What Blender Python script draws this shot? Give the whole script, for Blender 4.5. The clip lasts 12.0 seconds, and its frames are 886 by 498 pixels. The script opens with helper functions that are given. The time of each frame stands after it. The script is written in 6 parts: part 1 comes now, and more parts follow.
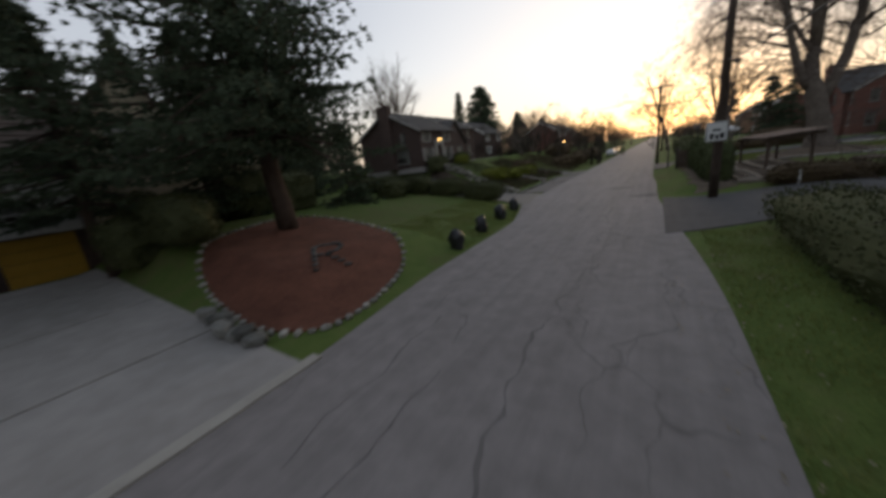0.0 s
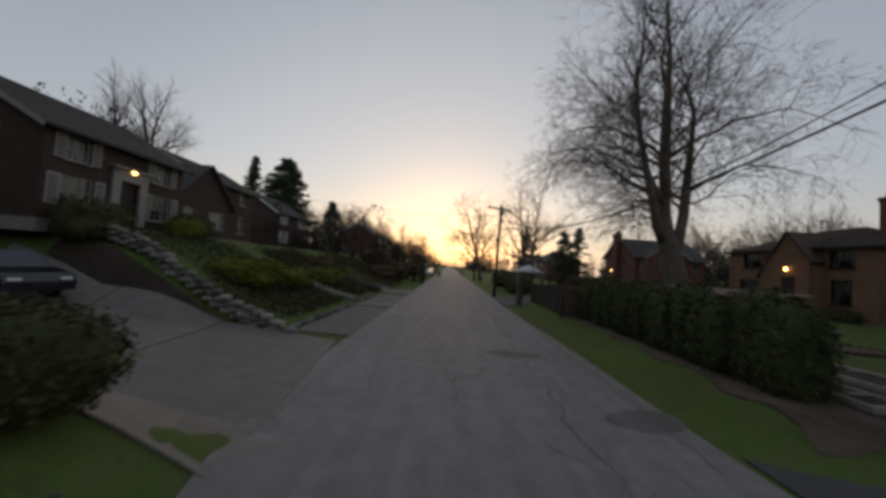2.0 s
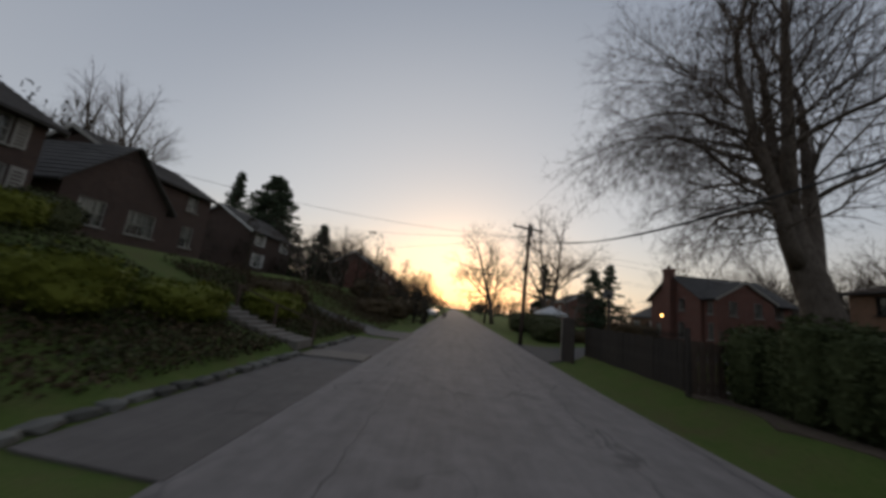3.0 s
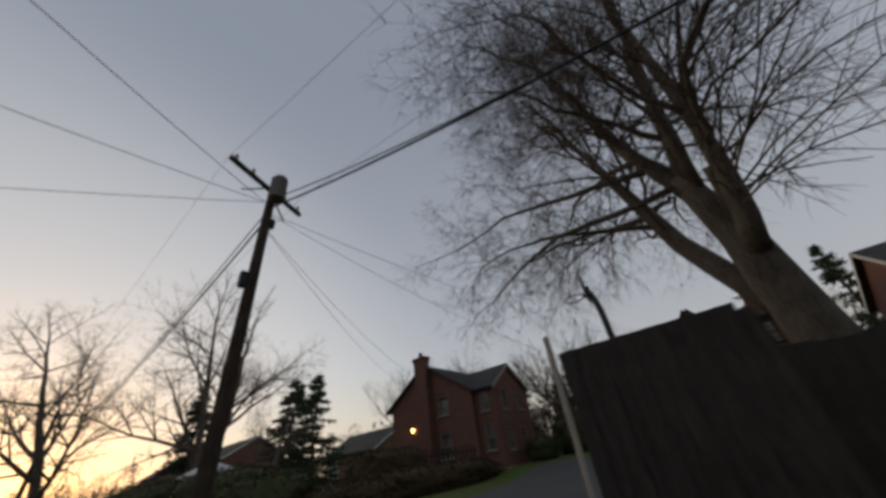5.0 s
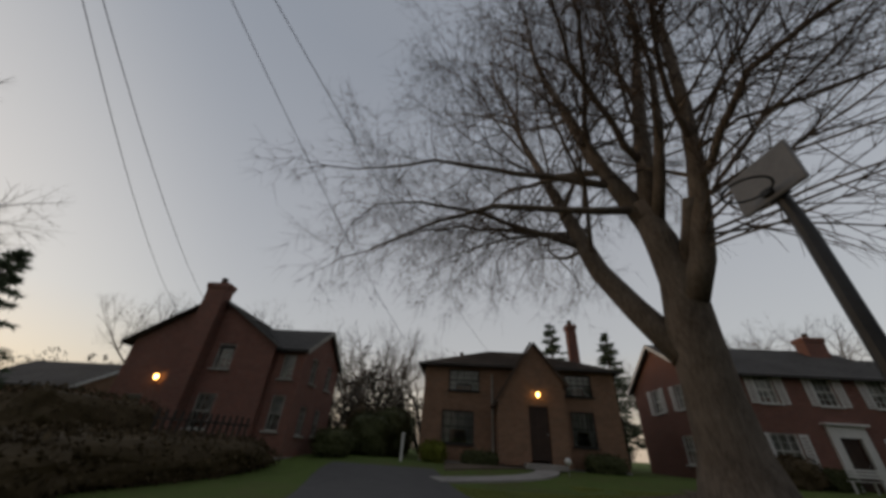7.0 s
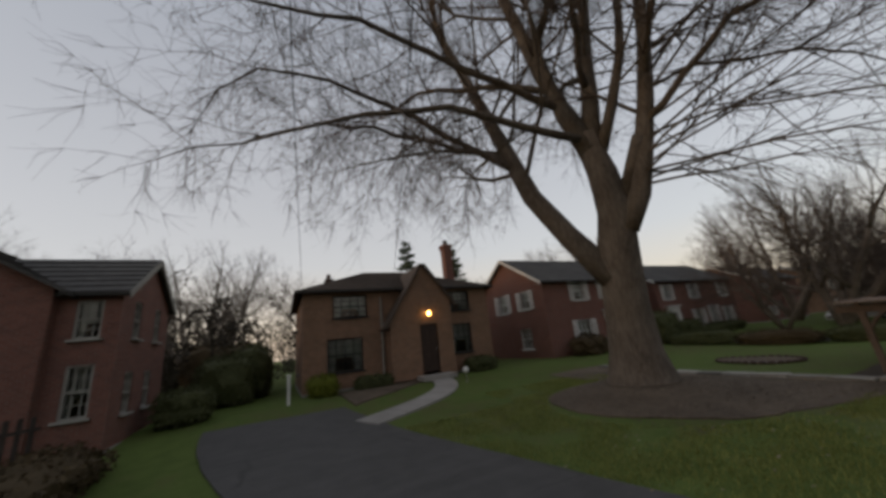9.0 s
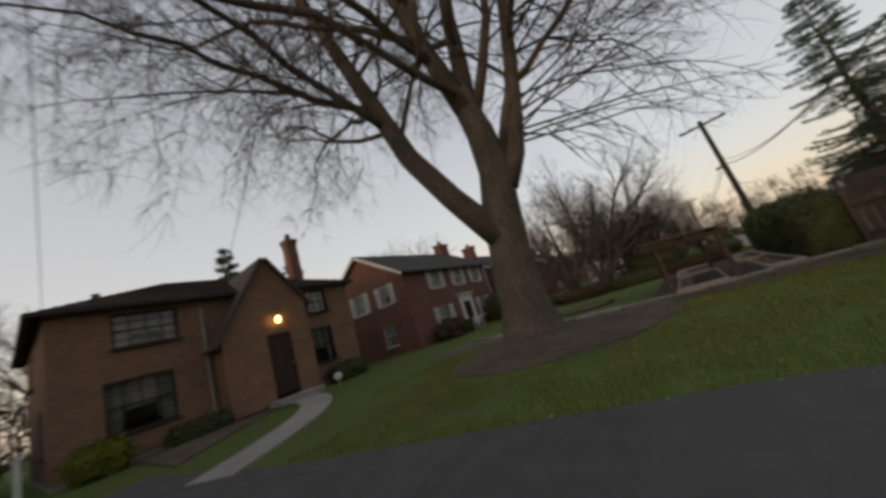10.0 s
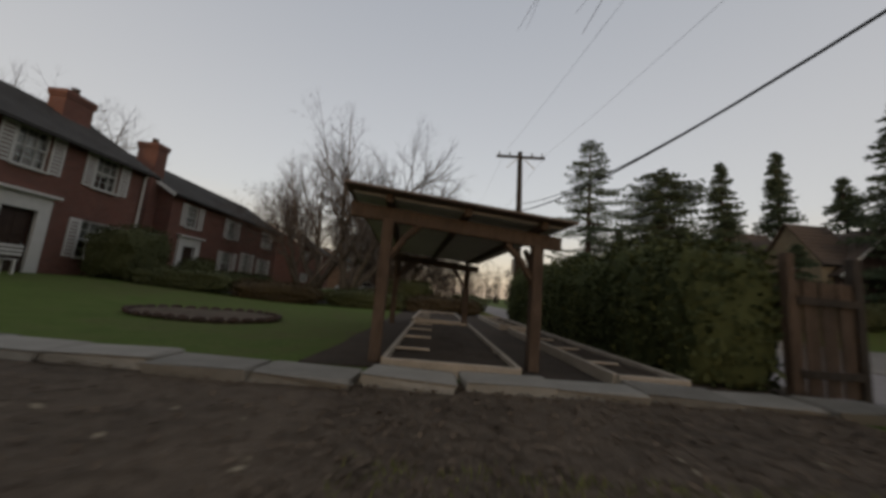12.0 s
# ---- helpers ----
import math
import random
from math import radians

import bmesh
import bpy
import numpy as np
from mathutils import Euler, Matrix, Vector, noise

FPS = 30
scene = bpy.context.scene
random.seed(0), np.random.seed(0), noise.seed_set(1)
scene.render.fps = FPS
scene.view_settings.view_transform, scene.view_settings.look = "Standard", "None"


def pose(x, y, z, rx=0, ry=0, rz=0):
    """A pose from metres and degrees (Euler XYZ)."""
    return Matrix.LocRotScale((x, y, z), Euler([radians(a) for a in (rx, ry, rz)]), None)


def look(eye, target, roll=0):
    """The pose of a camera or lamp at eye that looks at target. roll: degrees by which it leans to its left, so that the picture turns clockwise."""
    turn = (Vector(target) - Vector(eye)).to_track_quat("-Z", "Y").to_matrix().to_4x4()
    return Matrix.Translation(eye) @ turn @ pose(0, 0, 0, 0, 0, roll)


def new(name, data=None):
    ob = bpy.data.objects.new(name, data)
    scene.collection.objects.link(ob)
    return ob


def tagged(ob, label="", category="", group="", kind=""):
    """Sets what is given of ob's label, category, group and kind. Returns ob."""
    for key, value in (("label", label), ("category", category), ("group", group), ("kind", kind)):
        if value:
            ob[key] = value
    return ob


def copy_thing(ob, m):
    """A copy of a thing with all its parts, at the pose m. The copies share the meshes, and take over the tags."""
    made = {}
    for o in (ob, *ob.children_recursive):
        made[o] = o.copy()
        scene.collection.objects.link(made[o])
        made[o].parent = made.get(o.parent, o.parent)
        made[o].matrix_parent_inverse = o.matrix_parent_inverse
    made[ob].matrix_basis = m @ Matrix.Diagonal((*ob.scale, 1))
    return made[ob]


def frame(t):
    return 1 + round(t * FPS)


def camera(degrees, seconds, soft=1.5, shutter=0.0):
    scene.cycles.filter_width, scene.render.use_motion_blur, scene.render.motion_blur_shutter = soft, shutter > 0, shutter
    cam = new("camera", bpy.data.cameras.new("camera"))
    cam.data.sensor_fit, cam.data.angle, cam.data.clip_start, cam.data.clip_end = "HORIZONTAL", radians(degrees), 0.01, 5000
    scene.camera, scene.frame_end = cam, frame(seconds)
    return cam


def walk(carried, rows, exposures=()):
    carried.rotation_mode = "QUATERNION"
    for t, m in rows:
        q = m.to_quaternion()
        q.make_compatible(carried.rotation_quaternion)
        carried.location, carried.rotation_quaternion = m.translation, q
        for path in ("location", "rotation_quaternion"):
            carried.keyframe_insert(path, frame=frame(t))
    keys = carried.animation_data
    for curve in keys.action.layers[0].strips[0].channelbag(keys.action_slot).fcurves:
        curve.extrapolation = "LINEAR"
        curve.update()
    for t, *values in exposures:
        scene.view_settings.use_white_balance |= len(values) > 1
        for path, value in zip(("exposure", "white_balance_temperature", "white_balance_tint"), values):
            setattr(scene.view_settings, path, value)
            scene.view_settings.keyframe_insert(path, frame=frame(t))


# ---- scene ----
cam = camera(106.4, 12.0, soft=3.4, shutter=0.25)
PATH = [
    (0, (4.272, 2.728, 3.349), (3.200, 4.342, 2.854), -7.6),
    (0.5, (2.421, 6.304, 2.632), (1.813, 8.208, 2.565), -10.8),
    (1, (0.582, 9.500, 2.094), (0.608, 11.499, 2.150), -17.2),
    (1.5, (0.239, 14.520, 2.437), (0.257, 16.518, 2.519), -4.5),
    (2, (-0.182, 19.124, 2.674), (-0.225, 21.121, 2.770), 4.3),
    (2.5, (-0.384, 22.804, 2.678), (-0.456, 24.786, 2.931), 7.0),
    (3, (-0.598, 26.879, 2.069), (-0.695, 28.847, 2.412), 6.2),
    (3.5, (-0.394, 31.838, 1.816), (0.029, 33.687, 2.449), -9.5),
    (3.7, (-0.256, 33.547, 1.912), (0.524, 35.257, 2.597), -15.8),
    (5.3, (2.562, 45.12, 1.23), (3.977, 45.993, 2.342), -5.9),
    (5.5, (3.226, 45.566, 1.2), (4.677, 46.4, 2.295), -3.2),
    (5.6, (3.503, 45.671, 1.244), (4.936, 46.467, 2.391), -2.2),
    (6, (4.099, 46.421, 1.602), (5.58, 46.961, 2.833), -9.9),
    (6.5, (4.92, 47.496, 1.453), (6.523, 47.62, 2.643), -11.7),
    (6.7, (5.088, 47.534, 1.457), (6.705, 47.683, 2.624), -2.4),
    (8.3, (6.248, 48.954, 2.345), (8.145, 48.782, 2.952), 5.6),
    (8.5, (6.497, 49.442, 2.465), (8.397, 49.121, 2.999), 3.2),
    (9, (7.849, 50.905, 2.676), (9.568, 50.038, 3.215), -6.4),
    (9.5, (9.326, 51.783, 2.311), (10.81, 50.542, 2.82), -9.0),
    (10, (10.563, 50.927, 2.076), (11.665, 49.31, 2.488), -17.8),
    (10.5, (11.358, 49.606, 2.301), (11.821, 47.672, 2.518), -23.8),
    (11, (11.667, 46.864, 1.844), (11.5, 44.879, 2.02), -24.4),
    (11.5, (11.34, 43.42, 1.752), (11.142, 41.437, 1.936), -3.9),
    (12, (10.812, 40.132, 1.35), (10.788, 38.152, 1.629), 4.8),
]
EXPOSURES = [(0.0, 0.56, 6500, 10), (0.6, 0.08, 6400, 10), (1.2, 0.0, 6450, 10), (3.7, -0.02, 6450, 10), (5.3, 0.05, 6700, 10), (6.7, 0.1, 6950, 10), (8.3, 0.42, 6950, 11), (10.5, 0.6, 7250, 11), (12.0, 0.46, 7250, 11)]
SKY_STRENGTH, SUN_STRENGTH, LAMP_STRENGTH = 0.075, 0.5, 12.0
walk(cam, [(t, look(eye, target, roll)) for t, eye, target, roll in PATH], EXPOSURES)

# ---- sky and light ----
world = bpy.data.worlds.new("dusk_sky")
scene.world = world
world.use_nodes = True
wn, wl = world.node_tree.nodes, world.node_tree.links
sky = wn.new("ShaderNodeTexSky")
sky.sky_type = "NISHITA"
sky.sun_disc = False
sky.sun_elevation = radians(2.5)
sky.sun_rotation = radians(0)
sky.altitude = 200
sky.air_density = 1.0
sky.dust_density = 2.5
sky.ozone_density = 2.0
veil = wn.new("ShaderNodeMix")  # a thin high cloud veil over the whole sky
veil.data_type, veil.blend_type = "RGBA", "ADD"
veil.inputs[0].default_value = 1.0
height = wn.new("ShaderNodeSeparateXYZ")
wl.new(wn.new("ShaderNodeTexCoord").outputs["Generated"], height.inputs[0])
tone = wn.new("ShaderNodeValToRGB")  # warm near the horizon, cool grey overhead
tone.color_ramp.elements[0].position, tone.color_ramp.elements[0].color = 0.0, (6.5, 5.4, 4.4, 1)
tone.color_ramp.elements[1].position, tone.color_ramp.elements[1].color = 0.85, (2.95, 3.25, 3.85, 1)
mid = tone.color_ramp.elements.new(0.24)
mid.color = (4.9, 4.95, 5.25, 1)
wl.new(height.outputs[2], tone.inputs[0])
facing = wn.new("ShaderNodeMapRange")  # the veil is brighter on the sunset's side
facing.interpolation_type = "SMOOTHERSTEP"
facing.inputs["From Min"].default_value, facing.inputs["From Max"].default_value = 0.5, 1.0
wl.new(height.outputs[1], facing.inputs["Value"])
glowing = wn.new("ShaderNodeMix")
glowing.data_type, glowing.blend_type = "RGBA", "ADD"
glowing.inputs[7].default_value = (2.2, 2.0, 1.6, 1)
wl.new(facing.outputs["Result"], glowing.inputs[0])
wl.new(tone.outputs[0], glowing.inputs[6])
wl.new(glowing.outputs[2], veil.inputs[7])
wl.new(sky.outputs[0], veil.inputs[6])
wl.new(veil.outputs[2], wn["Background"].inputs[0])
wn["Background"].inputs[1].default_value = SKY_STRENGTH

sun = new("sun", bpy.data.lights.new("sun", "SUN"))
sun.data.energy, sun.data.angle, sun.data.color = SUN_STRENGTH, radians(12), (1.0, 0.72, 0.45)
sun.matrix_world = look((0, 60, 3.0), (0, 0, 0))


# ---- materials ----
def ramp(nt, fac, stops):
    r = nt.nodes.new("ShaderNodeValToRGB")
    while len(r.color_ramp.elements) < len(stops):
        r.color_ramp.elements.new(0.5)
    for e, (p, c) in zip(r.color_ramp.elements, stops):
        e.position, e.color = p, (*c, 1)
    nt.links.new(fac, r.inputs[0])
    return r.outputs[0]


def noise_node(nt, vec, scale, detail=4.0, rough=0.6, distort=0.0):
    n = nt.nodes.new("ShaderNodeTexNoise")
    n.inputs["Scale"].default_value, n.inputs["Detail"].default_value = scale, detail
    n.inputs["Roughness"].default_value, n.inputs["Distortion"].default_value = rough, distort
    nt.links.new(vec, n.inputs["Vector"])
    return n.outputs[0]


def mixc(nt, fac, a, b, mode="MIX"):
    m = nt.nodes.new("ShaderNodeMix")
    m.data_type, m.blend_type = "RGBA", mode
    for sock, v in ((m.inputs[0], fac), (m.inputs[6], a), (m.inputs[7], b)):
        if hasattr(v, "links"):
            nt.links.new(v, sock)
        elif isinstance(v, (int, float)):
            sock.default_value = v
        else:
            sock.default_value = (*v, 1)
    return m.outputs[2]


def shader(name, rough=0.8, metal=0.0, spec=0.3):
    m = bpy.data.materials.new(name)
    m.use_nodes = True
    b = m.node_tree.nodes["Principled BSDF"]
    b.inputs["Roughness"].default_value, b.inputs["Metallic"].default_value = rough, metal
    b.inputs["Specular IOR Level"].default_value = spec
    vec = m.node_tree.nodes.new("ShaderNodeTexCoord").outputs["Object"]
    return m, m.node_tree, b, vec


def bump(nt, b, height, strength, dist=0.02):
    n = nt.nodes.new("ShaderNodeBump")
    n.inputs["Strength"].default_value, n.inputs["Distance"].default_value = strength, dist
    nt.links.new(height, n.inputs["Height"])
    nt.links.new(n.outputs[0], b.inputs["Normal"])


def mottled(name, dark, light, scale=6.0, rough=0.85, fine=60.0, strength=0.4, dist=0.01, metal=0.0, big=0.4, vary=0.0, spec=0.3):
    """A surface of two tones mixed at two scales, with fine relief."""
    m, nt, b, vec = shader(name, rough, metal, spec)
    n1, n2 = noise_node(nt, vec, scale), noise_node(nt, vec, fine, 3.0)
    n3 = noise_node(nt, vec, scale * 0.12, 2.0)
    both = mixc(nt, 0.35, n1, n2)
    both = mixc(nt, big, both, n3)
    if vary:
        info = nt.nodes.new("ShaderNodeObjectInfo")
        both = mixc(nt, vary, both, info.outputs["Random"])
    col = ramp(nt, both, [(0.3, dark), (0.7, light)])
    nt.links.new(col, b.inputs["Base Color"])
    bump(nt, b, n2, strength, dist)
    return m


def asphalt(name, dark, light):
    m, nt, b, vec = shader(name, 0.85, 0, 0.35)
    fine, mid, wide = noise_node(nt, vec, 90, 2), noise_node(nt, vec, 2.2, 5), noise_node(nt, vec, 0.25, 3)
    v = nt.nodes.new("ShaderNodeTexVoronoi")
    v.feature = "DISTANCE_TO_EDGE"
    v.inputs["Scale"].default_value = 0.42
    warp = nt.nodes.new("ShaderNodeVectorMath")
    warp.operation = "ADD"
    wob = nt.nodes.new("ShaderNodeTexNoise")
    wob.inputs["Scale"].default_value = 0.9
    nt.links.new(vec, wob.inputs["Vector"])
    nt.links.new(vec, warp.inputs[0])
    nt.links.new(wob.outputs[1], warp.inputs[1])
    sq = nt.nodes.new("ShaderNodeVectorMath")
    sq.operation = "MULTIPLY"
    sq.inputs[1].default_value = (1.5, 0.45, 1)
    nt.links.new(warp.outputs[0], sq.inputs[0])
    nt.links.new(sq.outputs[0], v.inputs["Vector"])
    crack = ramp(nt, v.outputs["Distance"], [(0.0, (0, 0, 0)), (0.016, (1, 1, 1))])
    lane = nt.nodes.new("ShaderNodeVectorMath")  # wear drawn out along the way of travel
    lane.operation = "MULTIPLY"
    lane.inputs[1].default_value = (1, 0.06, 1)
    nt.links.new(vec, lane.inputs[0])
    streak = noise_node(nt, lane.outputs[0], 2.6, 5, 0.65)
    tone = ramp(nt, mixc(nt, 0.45, mixc(nt, 0.4, mid, fine), mixc(nt, 0.65, wide, streak)), [(0.32, dark), (0.7, light)])
    there = ramp(nt, noise_node(nt, vec, 0.35, 2), [(0.45, (0, 0, 0)), (0.62, (0.4, 0.4, 0.4))])
    col = mixc(nt, 1.0, tone, mixc(nt, there, (1, 1, 1), crack), "MULTIPLY")
    nt.links.new(col, b.inputs["Base Color"])
    bump(nt, b, mixc(nt, 0.5, fine, crack), 0.5, 0.008)
    return m


def brickwork(name, a, c, mortar, horizontal="x"):
    """Brick courses of real size on an upright wall."""
    m, nt, b, vec = shader(name, 0.9, 0, 0.2)
    sep, com = nt.nodes.new("ShaderNodeSeparateXYZ"), nt.nodes.new("ShaderNodeCombineXYZ")
    add = nt.nodes.new("ShaderNodeMath")
    nt.links.new(vec, sep.inputs[0])
    nt.links.new(sep.outputs[0], add.inputs[0])
    nt.links.new(sep.outputs[1], add.inputs[1])
    nt.links.new(add.outputs[0], com.inputs[0])
    nt.links.new(sep.outputs[2], com.inputs[1])
    t = nt.nodes.new("ShaderNodeTexBrick")
    nt.links.new(com.outputs[0], t.inputs["Vector"])
    t.inputs["Color1"].default_value, t.inputs["Color2"].default_value, t.inputs["Mortar"].default_value = (*a, 1), (*c, 1), (*mortar, 1)
    t.inputs["Scale"].default_value, t.inputs["Mortar Size"].default_value = 1.0, 0.006
    t.inputs["Brick Width"].default_value, t.inputs["Row Height"].default_value = 0.215, 0.075
    n = noise_node(nt, vec, 0.7, 4)
    col = mixc(nt, 0.6, t.outputs[0], mixc(nt, n, (0.55, 0.55, 0.55), (1.25, 1.2, 1.15)), "MULTIPLY")
    nt.links.new(col, b.inputs["Base Color"])
    bump(nt, b, t.outputs["Fac"], 0.4, -0.006)
    return m


def grassy(name):
    m, nt, b, vec = shader(name, 0.95, 0, 0.1)
    fine, mid, wide = noise_node(nt, vec, 35, 3), noise_node(nt, vec, 1.6, 4), noise_node(nt, vec, 0.16, 3)
    green = ramp(nt, mixc(nt, 0.4, fine, mid), [(0.3, (0.058, 0.084, 0.022)), (0.6, (0.115, 0.16, 0.042)), (0.8, (0.19, 0.2, 0.072))])
    dry = ramp(nt, fine, [(0.3, (0.06, 0.05, 0.025)), (0.7, (0.14, 0.115, 0.06))])
    where = ramp(nt, mixc(nt, 0.5, mid, wide), [(0.47, (0, 0, 0)), (0.66, (0.75, 0.75, 0.75))])
    nt.links.new(mixc(nt, where, green, dry), b.inputs["Base Color"])
    bump(nt, b, fine, 0.8, 0.03)
    return m


def leafy(name, dark, light, rough=0.75):
    m, nt, b, vec = shader(name, rough, 0, 0.08)
    g = nt.nodes.new("ShaderNodeNewGeometry")
    n = noise_node(nt, vec, 1.2, 3)
    col = ramp(nt, mixc(nt, 0.5, g.outputs["Random Per Island"], n), [(0.2, dark), (0.8, light)])
    nt.links.new(col, b.inputs["Base Color"])
    return m


def bark(name, dark, light):
    m, nt, b, vec = shader(name, 0.95, 0, 0.15)
    st = nt.nodes.new("ShaderNodeVectorMath")
    st.operation = "MULTIPLY"
    st.inputs[1].default_value = (1, 1, 0.22)
    nt.links.new(vec, st.inputs[0])
    n1, n2 = noise_node(nt, st.outputs[0], 14, 5, 0.7, 0.6), noise_node(nt, vec, 1.3, 3)
    nt.links.new(ramp(nt, mixc(nt, 0.4, n1, n2), [(0.32, dark), (0.68, light)]), b.inputs["Base Color"])
    bump(nt, b, n1, 0.9, 0.04)
    return m


def glow(name, colour, strength):
    m = bpy.data.materials.new(name)
    m.use_nodes = True
    nt = m.node_tree
    e = nt.nodes.new("ShaderNodeEmission")
    e.inputs[0].default_value, e.inputs[1].default_value = (*colour, 1), strength
    nt.links.new(e.outputs[0], nt.nodes["Material Output"].inputs[0])
    return m


def glassy(name):
    m, nt, b, vec = shader(name, 0.04, 0, 0.5)
    b.inputs["Base Color"].default_value = (0.9, 0.95, 0.95, 1)
    b.inputs["Transmission Weight"].default_value = 1.0
    b.inputs["IOR"].default_value = 1.45
    return m


PALETIMBER = mottled("pale_timber", (0.3, 0.26, 0.21), (0.5, 0.44, 0.37), 5, 0.85, 40, 0.4, 0.01)
PARKING = asphalt("old_asphalt", (0.085, 0.077, 0.071), (0.18, 0.162, 0.15))
# very pale tone that stands in for light under the shelter roof
BRIGHTENER = mottled("pale_brightener", (0.5, 0.48, 0.47), (0.7, 0.68, 0.66), 3, 0.8, 40, 0.2, 0.004)
ROAD = asphalt("worn_asphalt", (0.135, 0.122, 0.114), (0.29, 0.262, 0.25))
DRIVE = asphalt("dark_asphalt", (0.045, 0.043, 0.042), (0.095, 0.09, 0.087))
STAINED = mottled("stained_concrete", (0.13, 0.115, 0.1), (0.25, 0.225, 0.195), 2.0, 0.9, 70, 0.3, 0.006)
CONCRETE = mottled("weathered_concrete", (0.2, 0.185, 0.17), (0.37, 0.345, 0.32), 2.0, 0.9, 70, 0.3, 0.006)
KERB = mottled("kerb_stone", (0.25, 0.23, 0.2), (0.45, 0.42, 0.37), 3.0, 0.9, 60, 0.4, 0.008)
GRASS = grassy("lawn")
MULCH_RED = mottled("red_mulch", (0.07, 0.027, 0.017), (0.21, 0.085, 0.052), 9, 0.95, 45, 1.0, 0.04)
MULCH = mottled("brown_mulch", (0.06, 0.046, 0.034), (0.2, 0.152, 0.11), 8, 0.95, 45, 1.0, 0.04)
SOIL = mottled("garden_soil", (0.03, 0.022, 0.016), (0.09, 0.068, 0.05), 5, 0.95, 50, 1.0, 0.03)
BRICK_RED = brickwork("red_brick", (0.21, 0.088, 0.066), (0.15, 0.068, 0.054), (0.22, 0.18, 0.16))
BRICK_TAN = brickwork("tan_brick", (0.28, 0.155, 0.1), (0.2, 0.115, 0.075), (0.27, 0.22, 0.175))
BRICK_DARK = brickwork("dark_brick", (0.088, 0.056, 0.046), (0.062, 0.042, 0.036), (0.13, 0.11, 0.1))
ROOF = mottled("grey_shingle", (0.05, 0.047, 0.045), (0.12, 0.112, 0.105), 4, 0.9, 30, 0.6, 0.02)
ROOF_BROWN = mottled("brown_shingle", (0.05, 0.036, 0.028), (0.12, 0.09, 0.07), 4, 0.9, 30, 0.6, 0.02)
WHITE = mottled("white_paint", (0.5, 0.49, 0.465), (0.7, 0.69, 0.66), 3, 0.6, 50, 0.1, 0.003)
CREAM = mottled("cream_stucco", (0.4, 0.34, 0.24), (0.58, 0.51, 0.38), 3, 0.85, 50, 0.3, 0.006)
DARKTRIM = mottled("dark_trim", (0.02, 0.018, 0.016), (0.05, 0.045, 0.04), 5, 0.6, 50, 0.2, 0.003)
DOORWOOD = mottled("dark_door", (0.025, 0.015, 0.012), (0.06, 0.035, 0.025), 6, 0.5, 40, 0.2, 0.003)
YELLOW = mottled("yellow_paint", (0.36, 0.2, 0.02), (0.5, 0.3, 0.045), 3, 0.6, 40, 0.2, 0.003)
GLASS = glassy("window_glass")
CURTAIN = mottled("pale_curtain", (0.2, 0.19, 0.17), (0.42, 0.4, 0.36), 3, 0.9, 20, 0.2, 0.01)
POLEWOOD = bark("pole_wood", (0.028, 0.02, 0.015), (0.09, 0.068, 0.052))
TIMBER = bark("pergola_timber", (0.06, 0.043, 0.033), (0.15, 0.11, 0.085))
FENCEWOOD = bark("fence_wood", (0.035, 0.03, 0.026), (0.085, 0.072, 0.062))
BARK = bark("tree_bark", (0.06, 0.048, 0.038), (0.2, 0.165, 0.135))
TWIG = mottled("twigs", (0.045, 0.034, 0.028), (0.12, 0.09, 0.075), 2, 0.9, 20, 0.2, 0.005)
FIRBARK = bark("fir_bark", (0.04, 0.028, 0.022), (0.11, 0.08, 0.062))
NEEDLE = leafy("fir_needles", (0.04, 0.055, 0.034), (0.095, 0.12, 0.072))
CEDAR = leafy("cedar_foliage", (0.04, 0.052, 0.022), (0.1, 0.115, 0.05))
HEDGE = leafy("hedge_leaves", (0.04, 0.047, 0.022), (0.095, 0.1, 0.045))
YELLOWLEAF = leafy("yellow_green_leaves", (0.06, 0.075, 0.012), (0.17, 0.18, 0.03))
PALELEAF = leafy("pale_dead_leaves", (0.16, 0.13, 0.09), (0.34, 0.29, 0.21))
BROWNLEAF = leafy("brown_leaves", (0.04, 0.03, 0.018), (0.11, 0.08, 0.045))
BLADE = leafy("grass_blades", (0.105, 0.13, 0.034), (0.27, 0.285, 0.09))
DEADLEAF = leafy("dead_leaves", (0.07, 0.053, 0.039), (0.15, 0.115, 0.085))
TANSTUCCO = mottled("tan_stucco", (0.2, 0.155, 0.1), (0.34, 0.275, 0.19), 3, 0.85, 50, 0.3, 0.006)
GREYBOARD = mottled("grey_board", (0.1, 0.1, 0.1), (0.2, 0.2, 0.2), 3, 0.5, 40, 0.1, 0.003)
ROOFTIMBER = bark("weathered_boards", (0.12, 0.085, 0.065), (0.26, 0.2, 0.165))
DARKSTONE = mottled("dark_stone", (0.07, 0.068, 0.06), (0.19, 0.185, 0.165), 5, 0.9, 40, 0.6, 0.015, vary=0.4)
SLATE = mottled("dark_slate", (0.04, 0.039, 0.036), (0.11, 0.106, 0.098), 5, 0.85, 40, 0.6, 0.012, vary=0.4)
STONE = mottled("field_stone", (0.13, 0.12, 0.105), (0.34, 0.31, 0.27), 5, 0.9, 40, 0.6, 0.015, vary=0.5)
PALESTONE = mottled("pale_stone", (0.16, 0.15, 0.13), (0.36, 0.34, 0.3), 6, 0.9, 40, 0.5, 0.01, vary=0.4)
METAL = mottled("grey_metal", (0.3, 0.3, 0.3), (0.5, 0.5, 0.5), 6, 0.45, 50, 0.1, 0.002, metal=0.8)
CANMETAL = mottled("weathered_can", (0.09, 0.08, 0.07), (0.17, 0.15, 0.13), 5, 0.55, 50, 0.15, 0.002, metal=0.2)
